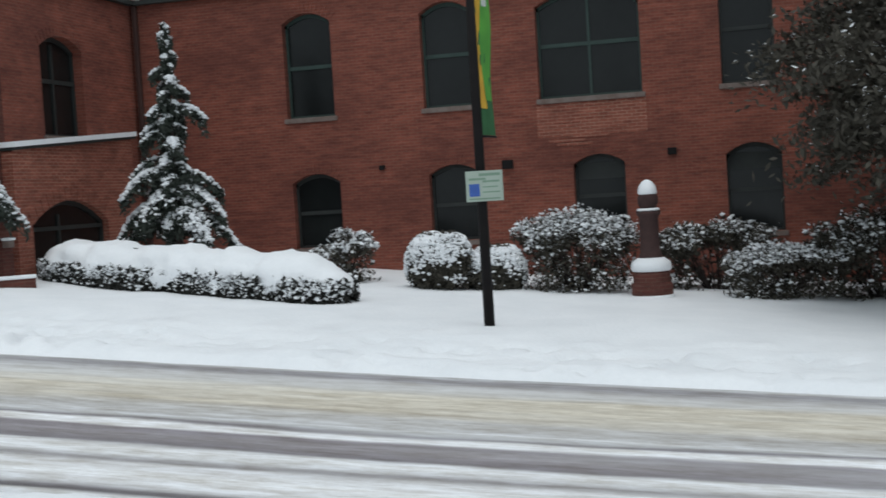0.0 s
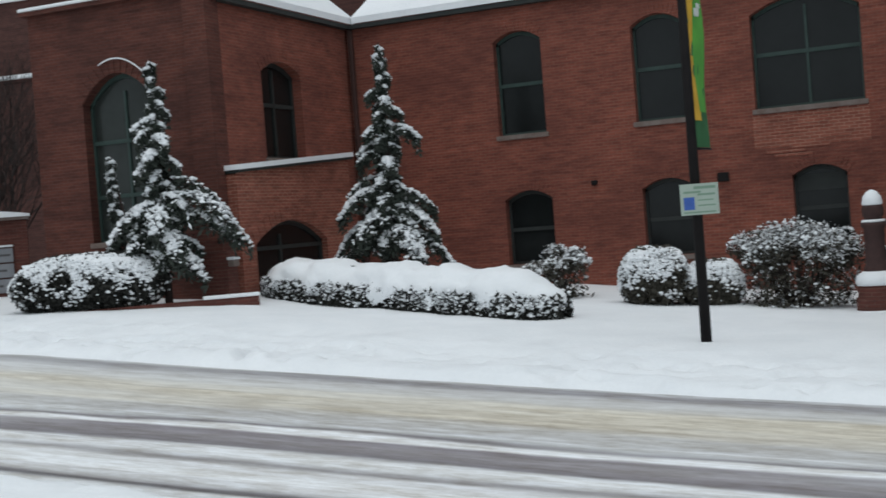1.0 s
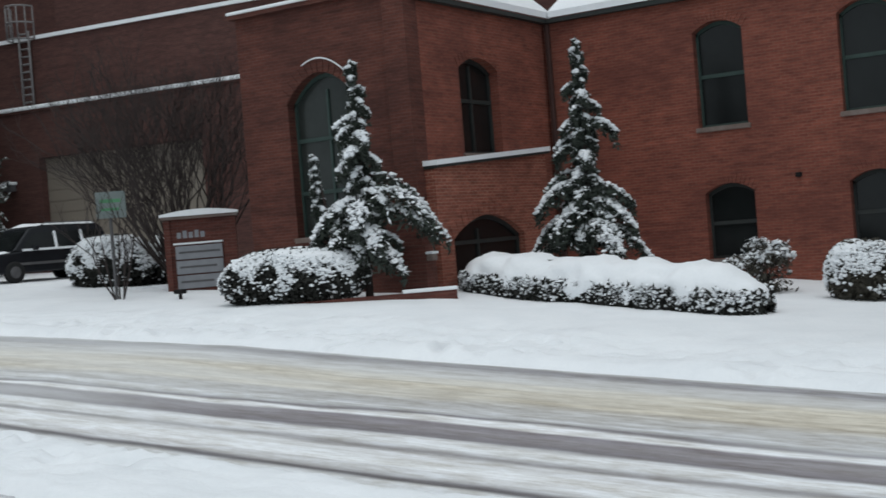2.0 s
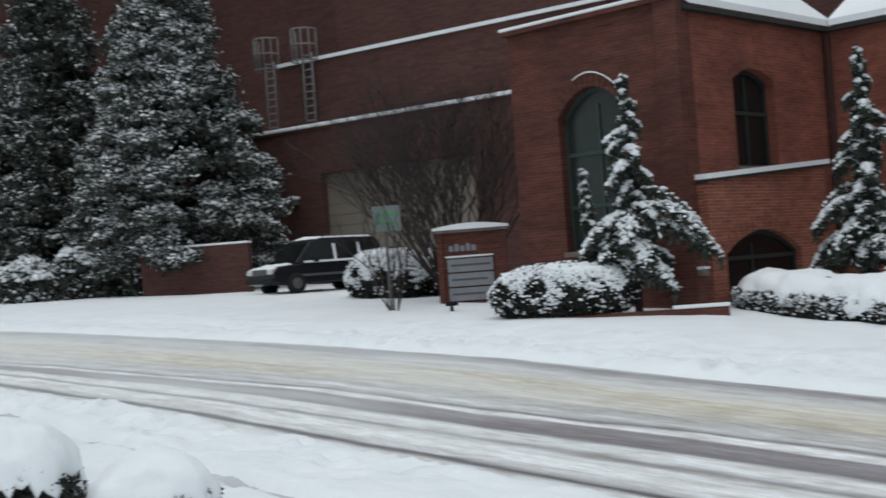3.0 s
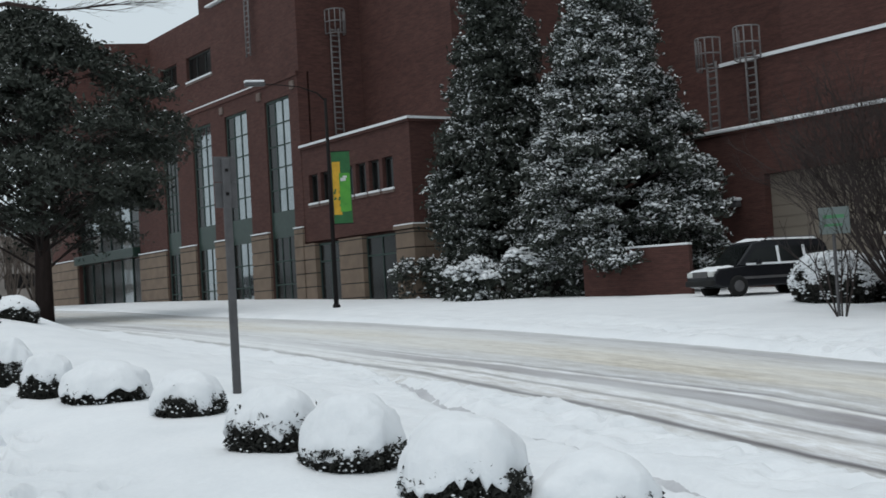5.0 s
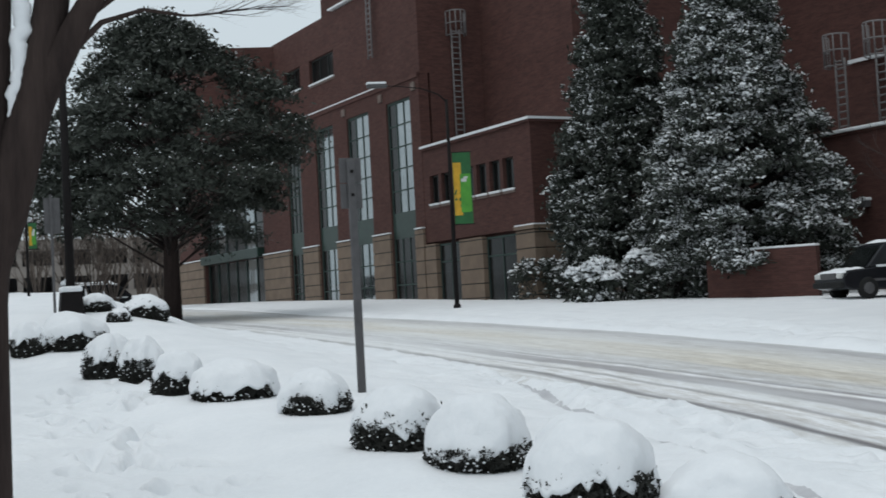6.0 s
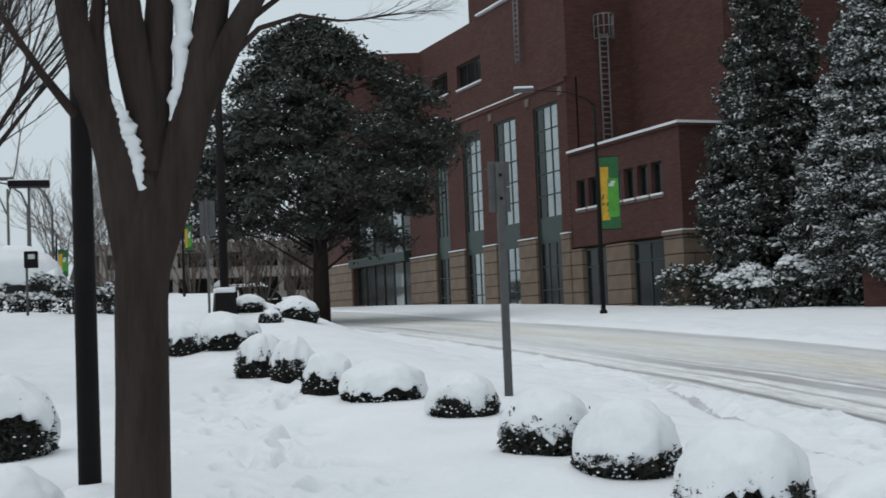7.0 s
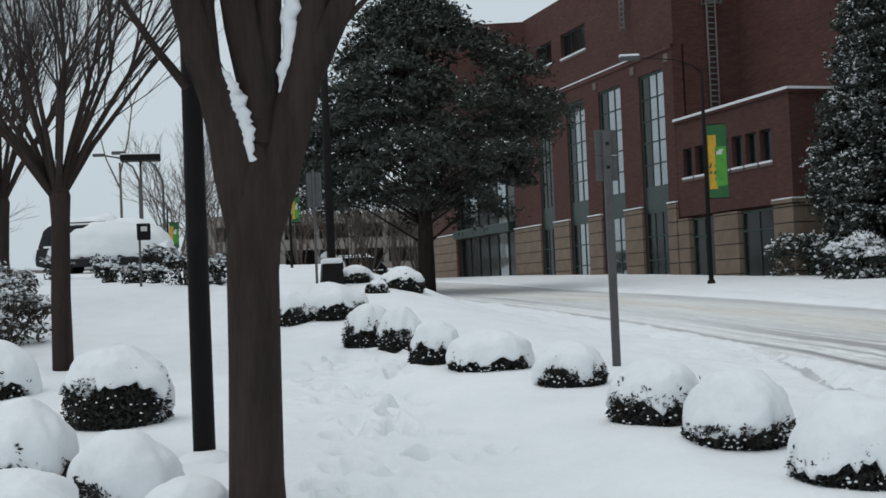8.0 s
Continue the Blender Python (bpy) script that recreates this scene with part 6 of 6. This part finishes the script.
# sign post seen from behind
sp = thing("sign_post", pose(-16.83, 5.41, ground_z(-16.83, 5.41)), "grey steel sign post with two plates seen from behind", "sign post")
part("post", boxes([(-0.03, -0.055, -0.2, 0.03, 0.055, 3.28)], None, 0.012), METAL_GREY, sp)
for z in (2.62, 2.97):
    part("sign_plate", boxes([(-0.045, -0.155, z, -0.031, 0.155, z + 0.34)], None, 0.006), METAL_GREY, sp)
for z in (2.8, 3.12):
    part("bolt", boxes([(0.03, -0.02, z - 0.02, 0.045, 0.02, z + 0.02)]), METAL_DARK, sp)

# second sign post and pedestal lamp further up
sp2 = thing("sign_post", pose(-30.88, 2.74, ground_z(-30.88, 2.74) + 0.1), "slim grey sign post with one plate seen from behind", "sign post")
part("post", boxes([(-0.025, -0.03, -0.2, 0.025, 0.03, 2.9)], None, 0.008), METAL_GREY, sp2)
part("sign_plate", boxes([(-0.04, -0.16, 2.0, -0.026, 0.20, 2.82)], None, 0.006), METAL_GREY, sp2)
pl = thing("pedestal_lamp", pose(-31.85, 3.2, ground_z(-31.85, 3.2) + 0.12), "dark lamp post on a square pedestal topped with snow", "lamp post")
bm = boxes([(-0.3, -0.3, -0.2, 0.3, 0.3, 0.52)])
for v in bm.verts:
    if v.co.z > 0:
        v.co.x *= 0.78
        v.co.y *= 0.78
part("pedestal", bm, METAL_DARK, pl)
part("pedestal_snow", boxes([(-0.25, -0.25, 0.521, 0.25, 0.25, 0.66)], None, 0.05), SNOW, pl)
t = Tubes()
t.add([(0, 0, 0.5), (0, 0, 3), (0, 0, 7.5)], [0.11, 0.10, 0.08], 12)
t.link("pole", METAL_DARK, pl)

# parking meter, far flat lamp, far curved lamps
mt = thing("parking_meter", pose(-33.97, -1.43, ground_z(-33.97, -1.43)), "dark parking meter on a slim post", "parking meter")
t = Tubes()
t.add([(0, 0, -0.15), (0, 0, 1.35)], [0.035, 0.03], 8)
t.link("post", METAL_GREY, mt)
part("meter_head", boxes([(-0.1, -0.06, 1.2, 0.1, 0.28, 1.62)], None, 0.03), METAL_DARK, mt)
part("display", boxes([(0.101, 0.04, 1.42, 0.106, 0.2, 1.54)]), WHITE_PLATE, mt)
fl = thing("flat_lamp", pose(-55.0, -2.12, ground_z(-55, -2.12)), "tall parking-lot lamp with a flat head", "street lamp")
t = Tubes()
t.add([(0, 0, -0.2), (0, 0, 4.55)], [0.07, 0.05], 8)
t.link("pole", METAL_GREY, fl)
part("lamp_head", boxes([(-0.4, -0.8, 4.54, 0.4, 0.82, 4.78)], None, 0.05), METAL_DARK, fl)
part("lamp_snow", boxes([(-0.38, -0.78, 4.781, 0.38, 0.8, 4.83)], None, 0.03), SNOW, fl)
for x, y, top in ((-60, -1.35, 5.6), (-66, -2.6, 6.0)):
    cl = thing("curved_lamp", pose(x, y, ground_z(x, y)), "far street lamp with a curved arm", "street lamp", "far curved lamps")
    t = Tubes()
    t.add([(0, 0, -0.2), (0, 0, top - 1.6), (0, -0.3, top - 0.9), (0, -0.9, top - 0.45), (0, -1.7, top - 0.3)], [0.07, 0.06, 0.05, 0.045, 0.04], 7)
    t.link("pole", METAL_GREY, cl)
    part("lamp_head", boxes([(-0.15, -2.2, top - 0.36, 0.15, -1.6, top - 0.22)], None, 0.04), METAL_GREY, cl)
for x, y, z0, z1, w in ((-60, -1.2, 1.0, 2.1, 0.42), (-45, 3.2, 1.55, 2.4, 0.26)):
    bp = post("banner_post", x, y, ground_z(x, y), z1 + 0.6, 0.05, 0.04, "slim post with a green banner", METAL_DARK, "banner post", False)
    banner(bp, radians(90), w, z0, z1, 0.06)

# lidded bin and distant lot
bn = thing("litter_bin", pose(-59.5, 5.9, ground_z(-59.5, 5.9)), "green litter bin with a snowy lid", "bin")
t = Tubes()
t.add([(0, 0, -0.1), (0, 0, 0.9)], [0.25, 0.28], 12)
t.link("body", SPANDREL, bn)
t = Tubes()
t.add([(0, 0, 0.9), (0, 0, 1.05), (0, 0, 1.2)], [0.34, 0.32, 0.1], 12)
t.link("lid", SNOW, bn)


# ---- entrance sign, monument, low wall ----
def brick_sign():
    m = pose(-22.3, 23.0, ground_z(-22, 23.2) - 0.05, 0, 0, 40)
    home = thing("brick_sign", m, "brown brick sign pier with three grey plates and a snow cap", "sign")
    solids("pier", [(0.0, 0.02, -0.2, 0.14, 0.55, 1.78), (0.14, 0.10, -0.2, 1.72, 0.55, 1.80), (1.42, 0.02, -0.2, 1.72, 0.10, 1.78)], SIGN_BRICK, home)
    bm = boxes([(-0.06, -0.05, 1.80, 1.78, 0.62, 1.87)], None, 0.01)
    part("coping", bm, SILL, home)
    bm = bmesh.new()
    pts = [(-0.08 + 1.88 * i / 12, 1.872 + 0.15 * math.sin(math.pi * min(1, 0.12 + 0.76 * i / 12))) for i in range(13)]
    lo = [[bm.verts.new((x, y, 1.872)) for x, _ in pts] for y in (-0.07, 0.64)]
    hi = [[bm.verts.new((x, y, z)) for x, z in pts] for y in (-0.05, 0.62)]
    for i in range(12):
        for q in ((lo[0][i], lo[0][i + 1], hi[0][i + 1], hi[0][i]), (hi[0][i], hi[0][i + 1], hi[1][i + 1], hi[1][i]), (hi[1][i], hi[1][i + 1], lo[1][i + 1], lo[1][i])):
            bm.faces.new(q)
    bm.faces.new((lo[0][0], hi[0][0], hi[1][0], lo[1][0]))
    bm.faces.new((lo[0][12], lo[1][12], hi[1][12], hi[0][12]))
    part("snow_cap", bm, SNOW, home)
    for k in range(3):
        z = 0.12 + k * 0.355
        plate = part("name_plate", boxes([(0.24, 0.05, z, 1.36, 0.095, z + 0.32)], None, 0.01), GREY_PLATE, home, "grey sign plate")
        part("lettering", boxes([(0.32, 0.046, z + 0.14, 1.1 + 0.1 * k, 0.0495, z + 0.19)]), METAL_GREY, plate)
    part("ledge_snow", boxes([(0.2, 0.04, 1.185, 1.38, 0.1, 1.23)], None, 0.015), SNOW, home)
    for k in range(5):
        part("lettering", boxes([(0.3 + k * 0.14, 0.085, 1.34, 0.4 + k * 0.14, 0.0985, 1.48 + 0.04 * (k % 2))]), GREY_PLATE, home)
    return home


brick_sign()


def lathe(profile, segs=20):
    t = Tubes()
    t.add([(0, 0, z) for r, z in profile], [r for r, z in profile], segs)
    return t


def monument():
    home = thing("brick_monument", pose(-2.35, 25.5, -0.72), "small weathered brick pillar on a round base with snow", "monument")
    lathe([(0.40, -0.1), (0.40, 0.3), (0.36, 0.34), (0.36, 0.52), (0.31, 0.56)]).link("base", SIGN_BRICK, home, "", False)
    lathe([(0.42, 0.0), (0.43, 0.06), (0.41, 0.1)]).link("snow_ring", SNOW, home)
    lathe([(0.37, 0.56), (0.40, 0.62), (0.37, 0.74), (0.25, 0.82)]).link("snow_ring", SNOW, home)
    lathe([(0.25, 0.5), (0.245, 0.8), (0.19, 0.95), (0.185, 1.6), (0.23, 1.66), (0.235, 1.72)]).link("shaft", SHAFT_BROWN, home, "dark brown pillar shaft")
    lathe([(0.2, 1.722), (0.225, 1.74), (0.2, 1.775)]).link("snow_ring", SNOW, home)
    lathe([(0.15, 1.78), (0.19, 1.86), (0.2, 1.98), (0.15, 2.1)]).link("cap", SHAFT_BROWN, home)
    lathe([(0.165, 2.03), (0.19, 2.08), (0.165, 2.2), (0.1, 2.29), (0.025, 2.33)]).link("snow_cap", SNOW, home)


monument()
lw = thing("low_brick_wall", pose(-41.4, 27.0, ground_z(-41.4, 27), 0, 0, 32), "low dark brick wall with a thin line of snow", "wall")
part("wall", boxes([(0, 0, -0.6, 4.2, 0.35, 1.68)]), DARK_BRICK, lw)
part("snow_line", boxes([(-0.03, -0.03, 1.681, 4.22, 0.38, 1.76)], None, 0.03), SNOW, lw)
pw = thing("planter_wall", pose(-17.2, 19.75, 0.25, 0, 0, 37), "low dark brick planter edge before the hedge", "wall")
part("wall", boxes([(0.6, 0.0, -0.4, 4.3, 0.2, 0.2)], None, 0.01), SIGN_BRICK, pw)
part("snow_line", boxes([(3.2, -0.02, 0.201, 4.32, 0.22, 0.27)], None, 0.02), SNOW, pw)
gw = thing("gate_pier", pose(-15.0, 23.0, ground_z(-15, 23)), "short dark brick pier beside the arched doorway", "wall")
part("pier", boxes([(-0.35, -0.2, -0.5, 0.25, 0.2, 1.05)], None, 0.01), SIGN_BRICK, gw)
part("lamp", boxes([(0.26, -0.2, 0.72, 0.42, 0.0, 0.86)], None, 0.02), SILL, gw)
part("lamp_snow", boxes([(0.25, -0.22, 0.861, 0.44, 0.02, 0.92)], None, 0.02), SNOW, gw)


# ---- vehicles ----
def vehicle(name, m, label, snow_depth, paint, hood_snow=True):
    """A boxy estate car about 4.6 m long, nose towards +x: body, glass, wheels, lamps and lying snow."""
    home = thing(name, m, label, "car")
    low = [(-2.3, 0.38), (-2.32, 0.62), (-2.26, 0.98), (-0.9, 1.02), (0.95, 1.02), (2.1, 0.92), (2.3, 0.74), (2.32, 0.40), (1.95, 0.3), (-2.0, 0.3)]
    top = [(-2.24, 0.99), (-2.05, 1.62), (-1.85, 1.78), (0.3, 1.80), (0.72, 1.72), (1.42, 1.0)]

    def extrude(outline, half, tuck, mat, pname, parent):
        bm = bmesh.new()
        l, r = [], []
        zmin, zmax = min(z for _, z in outline), max(z for _, z in outline)
        for x, z in outline:
            w = half - tuck * (z - zmin) / (zmax - zmin)
            l.append(bm.verts.new((x, w, z)))
            r.append(bm.verts.new((x, -w, z)))
        bm.faces.new(l)
        bm.faces.new(r[::-1])
        for k in range(len(l)):
            q = (k + 1) % len(l)
            bm.faces.new((l[k], r[k], r[q], l[q]))
        bmesh.ops.recalc_face_normals(bm, faces=bm.faces)
        bmesh.ops.bevel(bm, geom=[e for e in bm.edges], offset=0.05, segments=2, affect="EDGES", profile=0.5)
        return part(pname, bm, mat, parent)

    body = extrude(low, 0.92, 0.05, paint, "body", home)
    cabin = extrude(top, 0.86, 0.14, paint, "cabin", home)
    for s in (-1, 1):
        for a, b in ((-2.0, -1.2), (-1.12, -0.2), (-0.12, 0.95)):
            bm = bmesh.new()
            lean = 0.3 if b > 0.5 else 0.0
            pts = [(a + (0.1 if a < -1.9 else 0), 1.06), (b + (0.16 if lean else 0), 1.06), (b - lean, 1.56), (a + (0.2 if a < -1.9 else 0), 1.56)]
            vs = [bm.verts.new((x, s * (0.872 - 0.14 * (z - 0.99) / 0.75), z)) for x, z in pts]
            bm.faces.new(vs if s < 0 else vs[::-1])
            back = [bm.verts.new((v.co.x, v.co.y - s * 0.02, v.co.z)) for v in vs]
            bm.faces.new(back)
            part("side_window", bm, PANE_DARK, cabin)
        for x in (-1.16, -0.16):
            bm = boxes([(x - 0.05, -0.012, 0, x + 0.05, 0.012, 0.56)], Matrix.Translation((0, s * 0.868, 1.04)) @ Matrix.Rotation(s * 0.19, 4, "X"), 0.008)
            part("pillar_snow", bm, SNOW, cabin)
        part("mirror", boxes([(0.62, s * 0.98 - 0.1, 1.0, 0.78, s * 0.98 + 0.1, 1.16)], None, 0.03), paint, body)
        part("headlight", boxes([(2.2, s * 0.66 - 0.17, 0.68, 2.335, s * 0.66 + 0.17, 0.84)], None, 0.03), LAMP_WHITE, body)
        part("trim", boxes([(-1.6, s * 0.925 - 0.01, 0.55, 1.4, s * 0.925 + 0.01, 0.63)], None, 0.005), METAL_GREY, body)
        rail = Tubes()
        rail.add([(-1.8, s * 0.66, 1.76), (-1.7, s * 0.66, 1.86), (0.1, s * 0.66, 1.87), (0.25, s * 0.66, 1.78)], [0.02] * 4, 6)
        rail.link("roof_rail", METAL_GREY, cabin)
        for x in (-1.42, 1.45):
            w = Tubes()
            w.add([(x, s * 0.74, 0.34), (x, s * 0.80, 0.34), (x, s * 0.93, 0.34), (x, s * 0.955, 0.34)], [0.31, 0.345, 0.345, 0.29], 20)
            tyre = w.link("wheel", RUBBER, home)
            w = Tubes()
            w.add([(x, s * 0.95, 0.34), (x, s * 0.965, 0.34)], [0.2, 0.17], 12)
            w.link("rim", METAL_GREY, tyre)
    bm = bmesh.new()
    vs = [bm.verts.new(c) for c in ((1.415, -0.72, 1.05), (1.415, 0.72, 1.05), (0.84, 0.64, 1.63), (0.84, -0.64, 1.63))]
    bm.faces.new(vs)
    back = [bm.verts.new((v.co.x - 0.03, v.co.y, v.co.z - 0.02)) for v in vs]
    bm.faces.new(back[::-1])
    part("windscreen", bm, PANE_DARK, cabin)
    part("bumper", boxes([(2.25, -0.88, 0.38, 2.4, 0.88, 0.58)], None, 0.05), RUBBER, body)
    part("grille", boxes([(2.3, -0.45, 0.66, 2.34, 0.45, 0.86)], None, 0.01), METAL_GREY, body)
    d = snow_depth

    def drift(x0, x1, half, z, name):
        verts, faces = [], []
        nx, ny = 16, 10
        for i in range(nx + 1):
            for j in range(ny + 1):
                u, v = i / nx, j / ny
                e = min(1, 8 * min(u, 1 - u)) * min(1, 6 * min(v, 1 - v))
                verts.append((x0 + (x1 - x0) * u, -half + 2 * half * v, z(x0 + (x1 - x0) * u) + d * math.sqrt(max(e, 0)) * (0.85 + 0.5 * fbm(u * 3, v * 3, x0, 2))))
        for i in range(nx):
            for j in range(ny):
                q = i * (ny + 1) + j
                faces.append((q, q + ny + 1, q + ny + 2, q + 1))
        link(name, verts, faces, SNOW, home, "", True)

    drift(-2.1, 0.6, 0.70, lambda x: 1.775 if x > -1.85 else 1.62, "roof_snow")
    if hood_snow:
        drift(1.4, 2.3, 0.84, lambda x: 1.0 - max(0, x - 1.0) * 0.12, "bonnet_snow")
    part("sill_snow", boxes([(-2.0, -0.95, 0.99, 1.1, -0.85, 1.06), (-2.0, 0.85, 0.99, 1.1, 0.95, 1.06)], None, 0.01), SNOW, home)
    return home


vehicle("estate_car", pose(-34.0, 29.2, ground_z(-34, 29.2) - 0.02, 0, 0, -98), "dark estate car with snow on roof and bonnet", 0.1, CAR_DARK)
snowy = vehicle("snowed_car", pose(-47.9, -3.1, ground_z(-47.9, -3.1) - 0.1, 0, 0, 80), "parked car buried under a deep coat of snow", 0.34, CAR_DARK)
v, f = snow_dome(2.5, 1.2, 2.0, 0.7, 4.2, 0.2)
link("snow_coat", v, f, SNOW, snowy, "", True)


# ---- far lot ----
def parking_deck():
    home = thing("parking_deck", pose(-128, 17, 2.6, 0, 0, 0), "tan concrete parking deck with open levels, far off", "building")
    for k in range(3):
        z = 0.2 + k * 2.5
        part("parapet", boxes([(-0.4, -16, z + 1.0, 0.0, 9, z + 2.0)]), CONCRETE, home)
        part("deck", boxes([(-14, -16, z + 1.9, -0.4, 9, z + 2.1)]), CONCRETE, home)
    for k in range(8):
        part("column", boxes([(-0.5, -15.6 + k * 3.4, -1, -0.1, -15.1 + k * 3.4, 7.2)]), CONCRETE, home)
    part("back_wall", boxes([(-14, -16, -1, -13.5, 9, 7.3)]), METAL_GREY, home)
    part("roof_snow", boxes([(-0.5, -16, 7.202, 0.02, 9, 7.36)]), SNOW, home)


parking_deck()
fw = thing("far_wall", pose(-84, -14, 3.0), "low pale wall beyond the far lot", "wall")
part("wall", boxes([(0, 0, -0.5, 0.4, 18, 1.0)]), CONCRETE, fw)
part("snow_line", boxes([(-0.03, 0, 1.001, 0.43, 18, 1.12)]), SNOW, fw)
for k, (x, y, turn) in enumerate(((-76, 9.5, 95), (-92, 12.0, 85))):
    vehicle("parked_car", pose(x, y, ground_z(x, y), 0, 0, turn), "dark car parked in the far lot with snow on it", 0.2, CAR_DARK)


# ---- small street sign with a sapling, before the service drive ----
ss = thing("street_sign", pose(-22.05, 21.1, ground_z(-22.05, 21.1)), "small pale street sign on a slim post beside a sapling", "sign post")
part("post", boxes([(-0.03, -0.03, -0.2, 0.03, 0.03, 2.45)], None, 0.008), METAL_GREY, ss)
part("sign_plate", boxes([(-0.3, -0.055, 1.85, 0.36, -0.035, 2.45)], pose(0, 0, 0, 0, 0, 46), 0.01), SIGN_PALE, ss, "pale greenish sign plate")
part("print", boxes([(-0.2, -0.059, 2.2, 0.25, -0.0555, 2.28), (-0.2, -0.059, 2.02, 0.2, -0.0555, 2.08)], pose(0, 0, 0, 0, 0, 46)), GREEN_INK, ss)
many_stems("sapling", -21.75, 20.9, ground_z(-21.75, 20.9), 3.0, 0.5, 171, "leafless sapling beside the street sign", TWIG, 5, "", 3, 0.022)
orn = thing("spigot", pose(-20.2, 21.2, ground_z(-20.2, 21.2)), "short dark ground fixture poking out of the snow", "fixture")
part("stake", boxes([(-0.03, -0.03, -0.1, 0.03, 0.03, 0.16)], None, 0.008), METAL_DARK, orn)
part("head", boxes([(-0.14, -0.08, 0.12, 0.14, 0.08, 0.22)], None, 0.03), METAL_DARK, orn)

pile = thing("snow_pile", pose(-12.72, -0.06, ground_z(-12.72, 0) - 0.12), "small pile of snow round the foot of the lamp post", "snow")
link("mound", *snow_dome(0.34, 0.32, 0.2, 0.0, 3.1, 0.1), SNOW, pile, "", True)
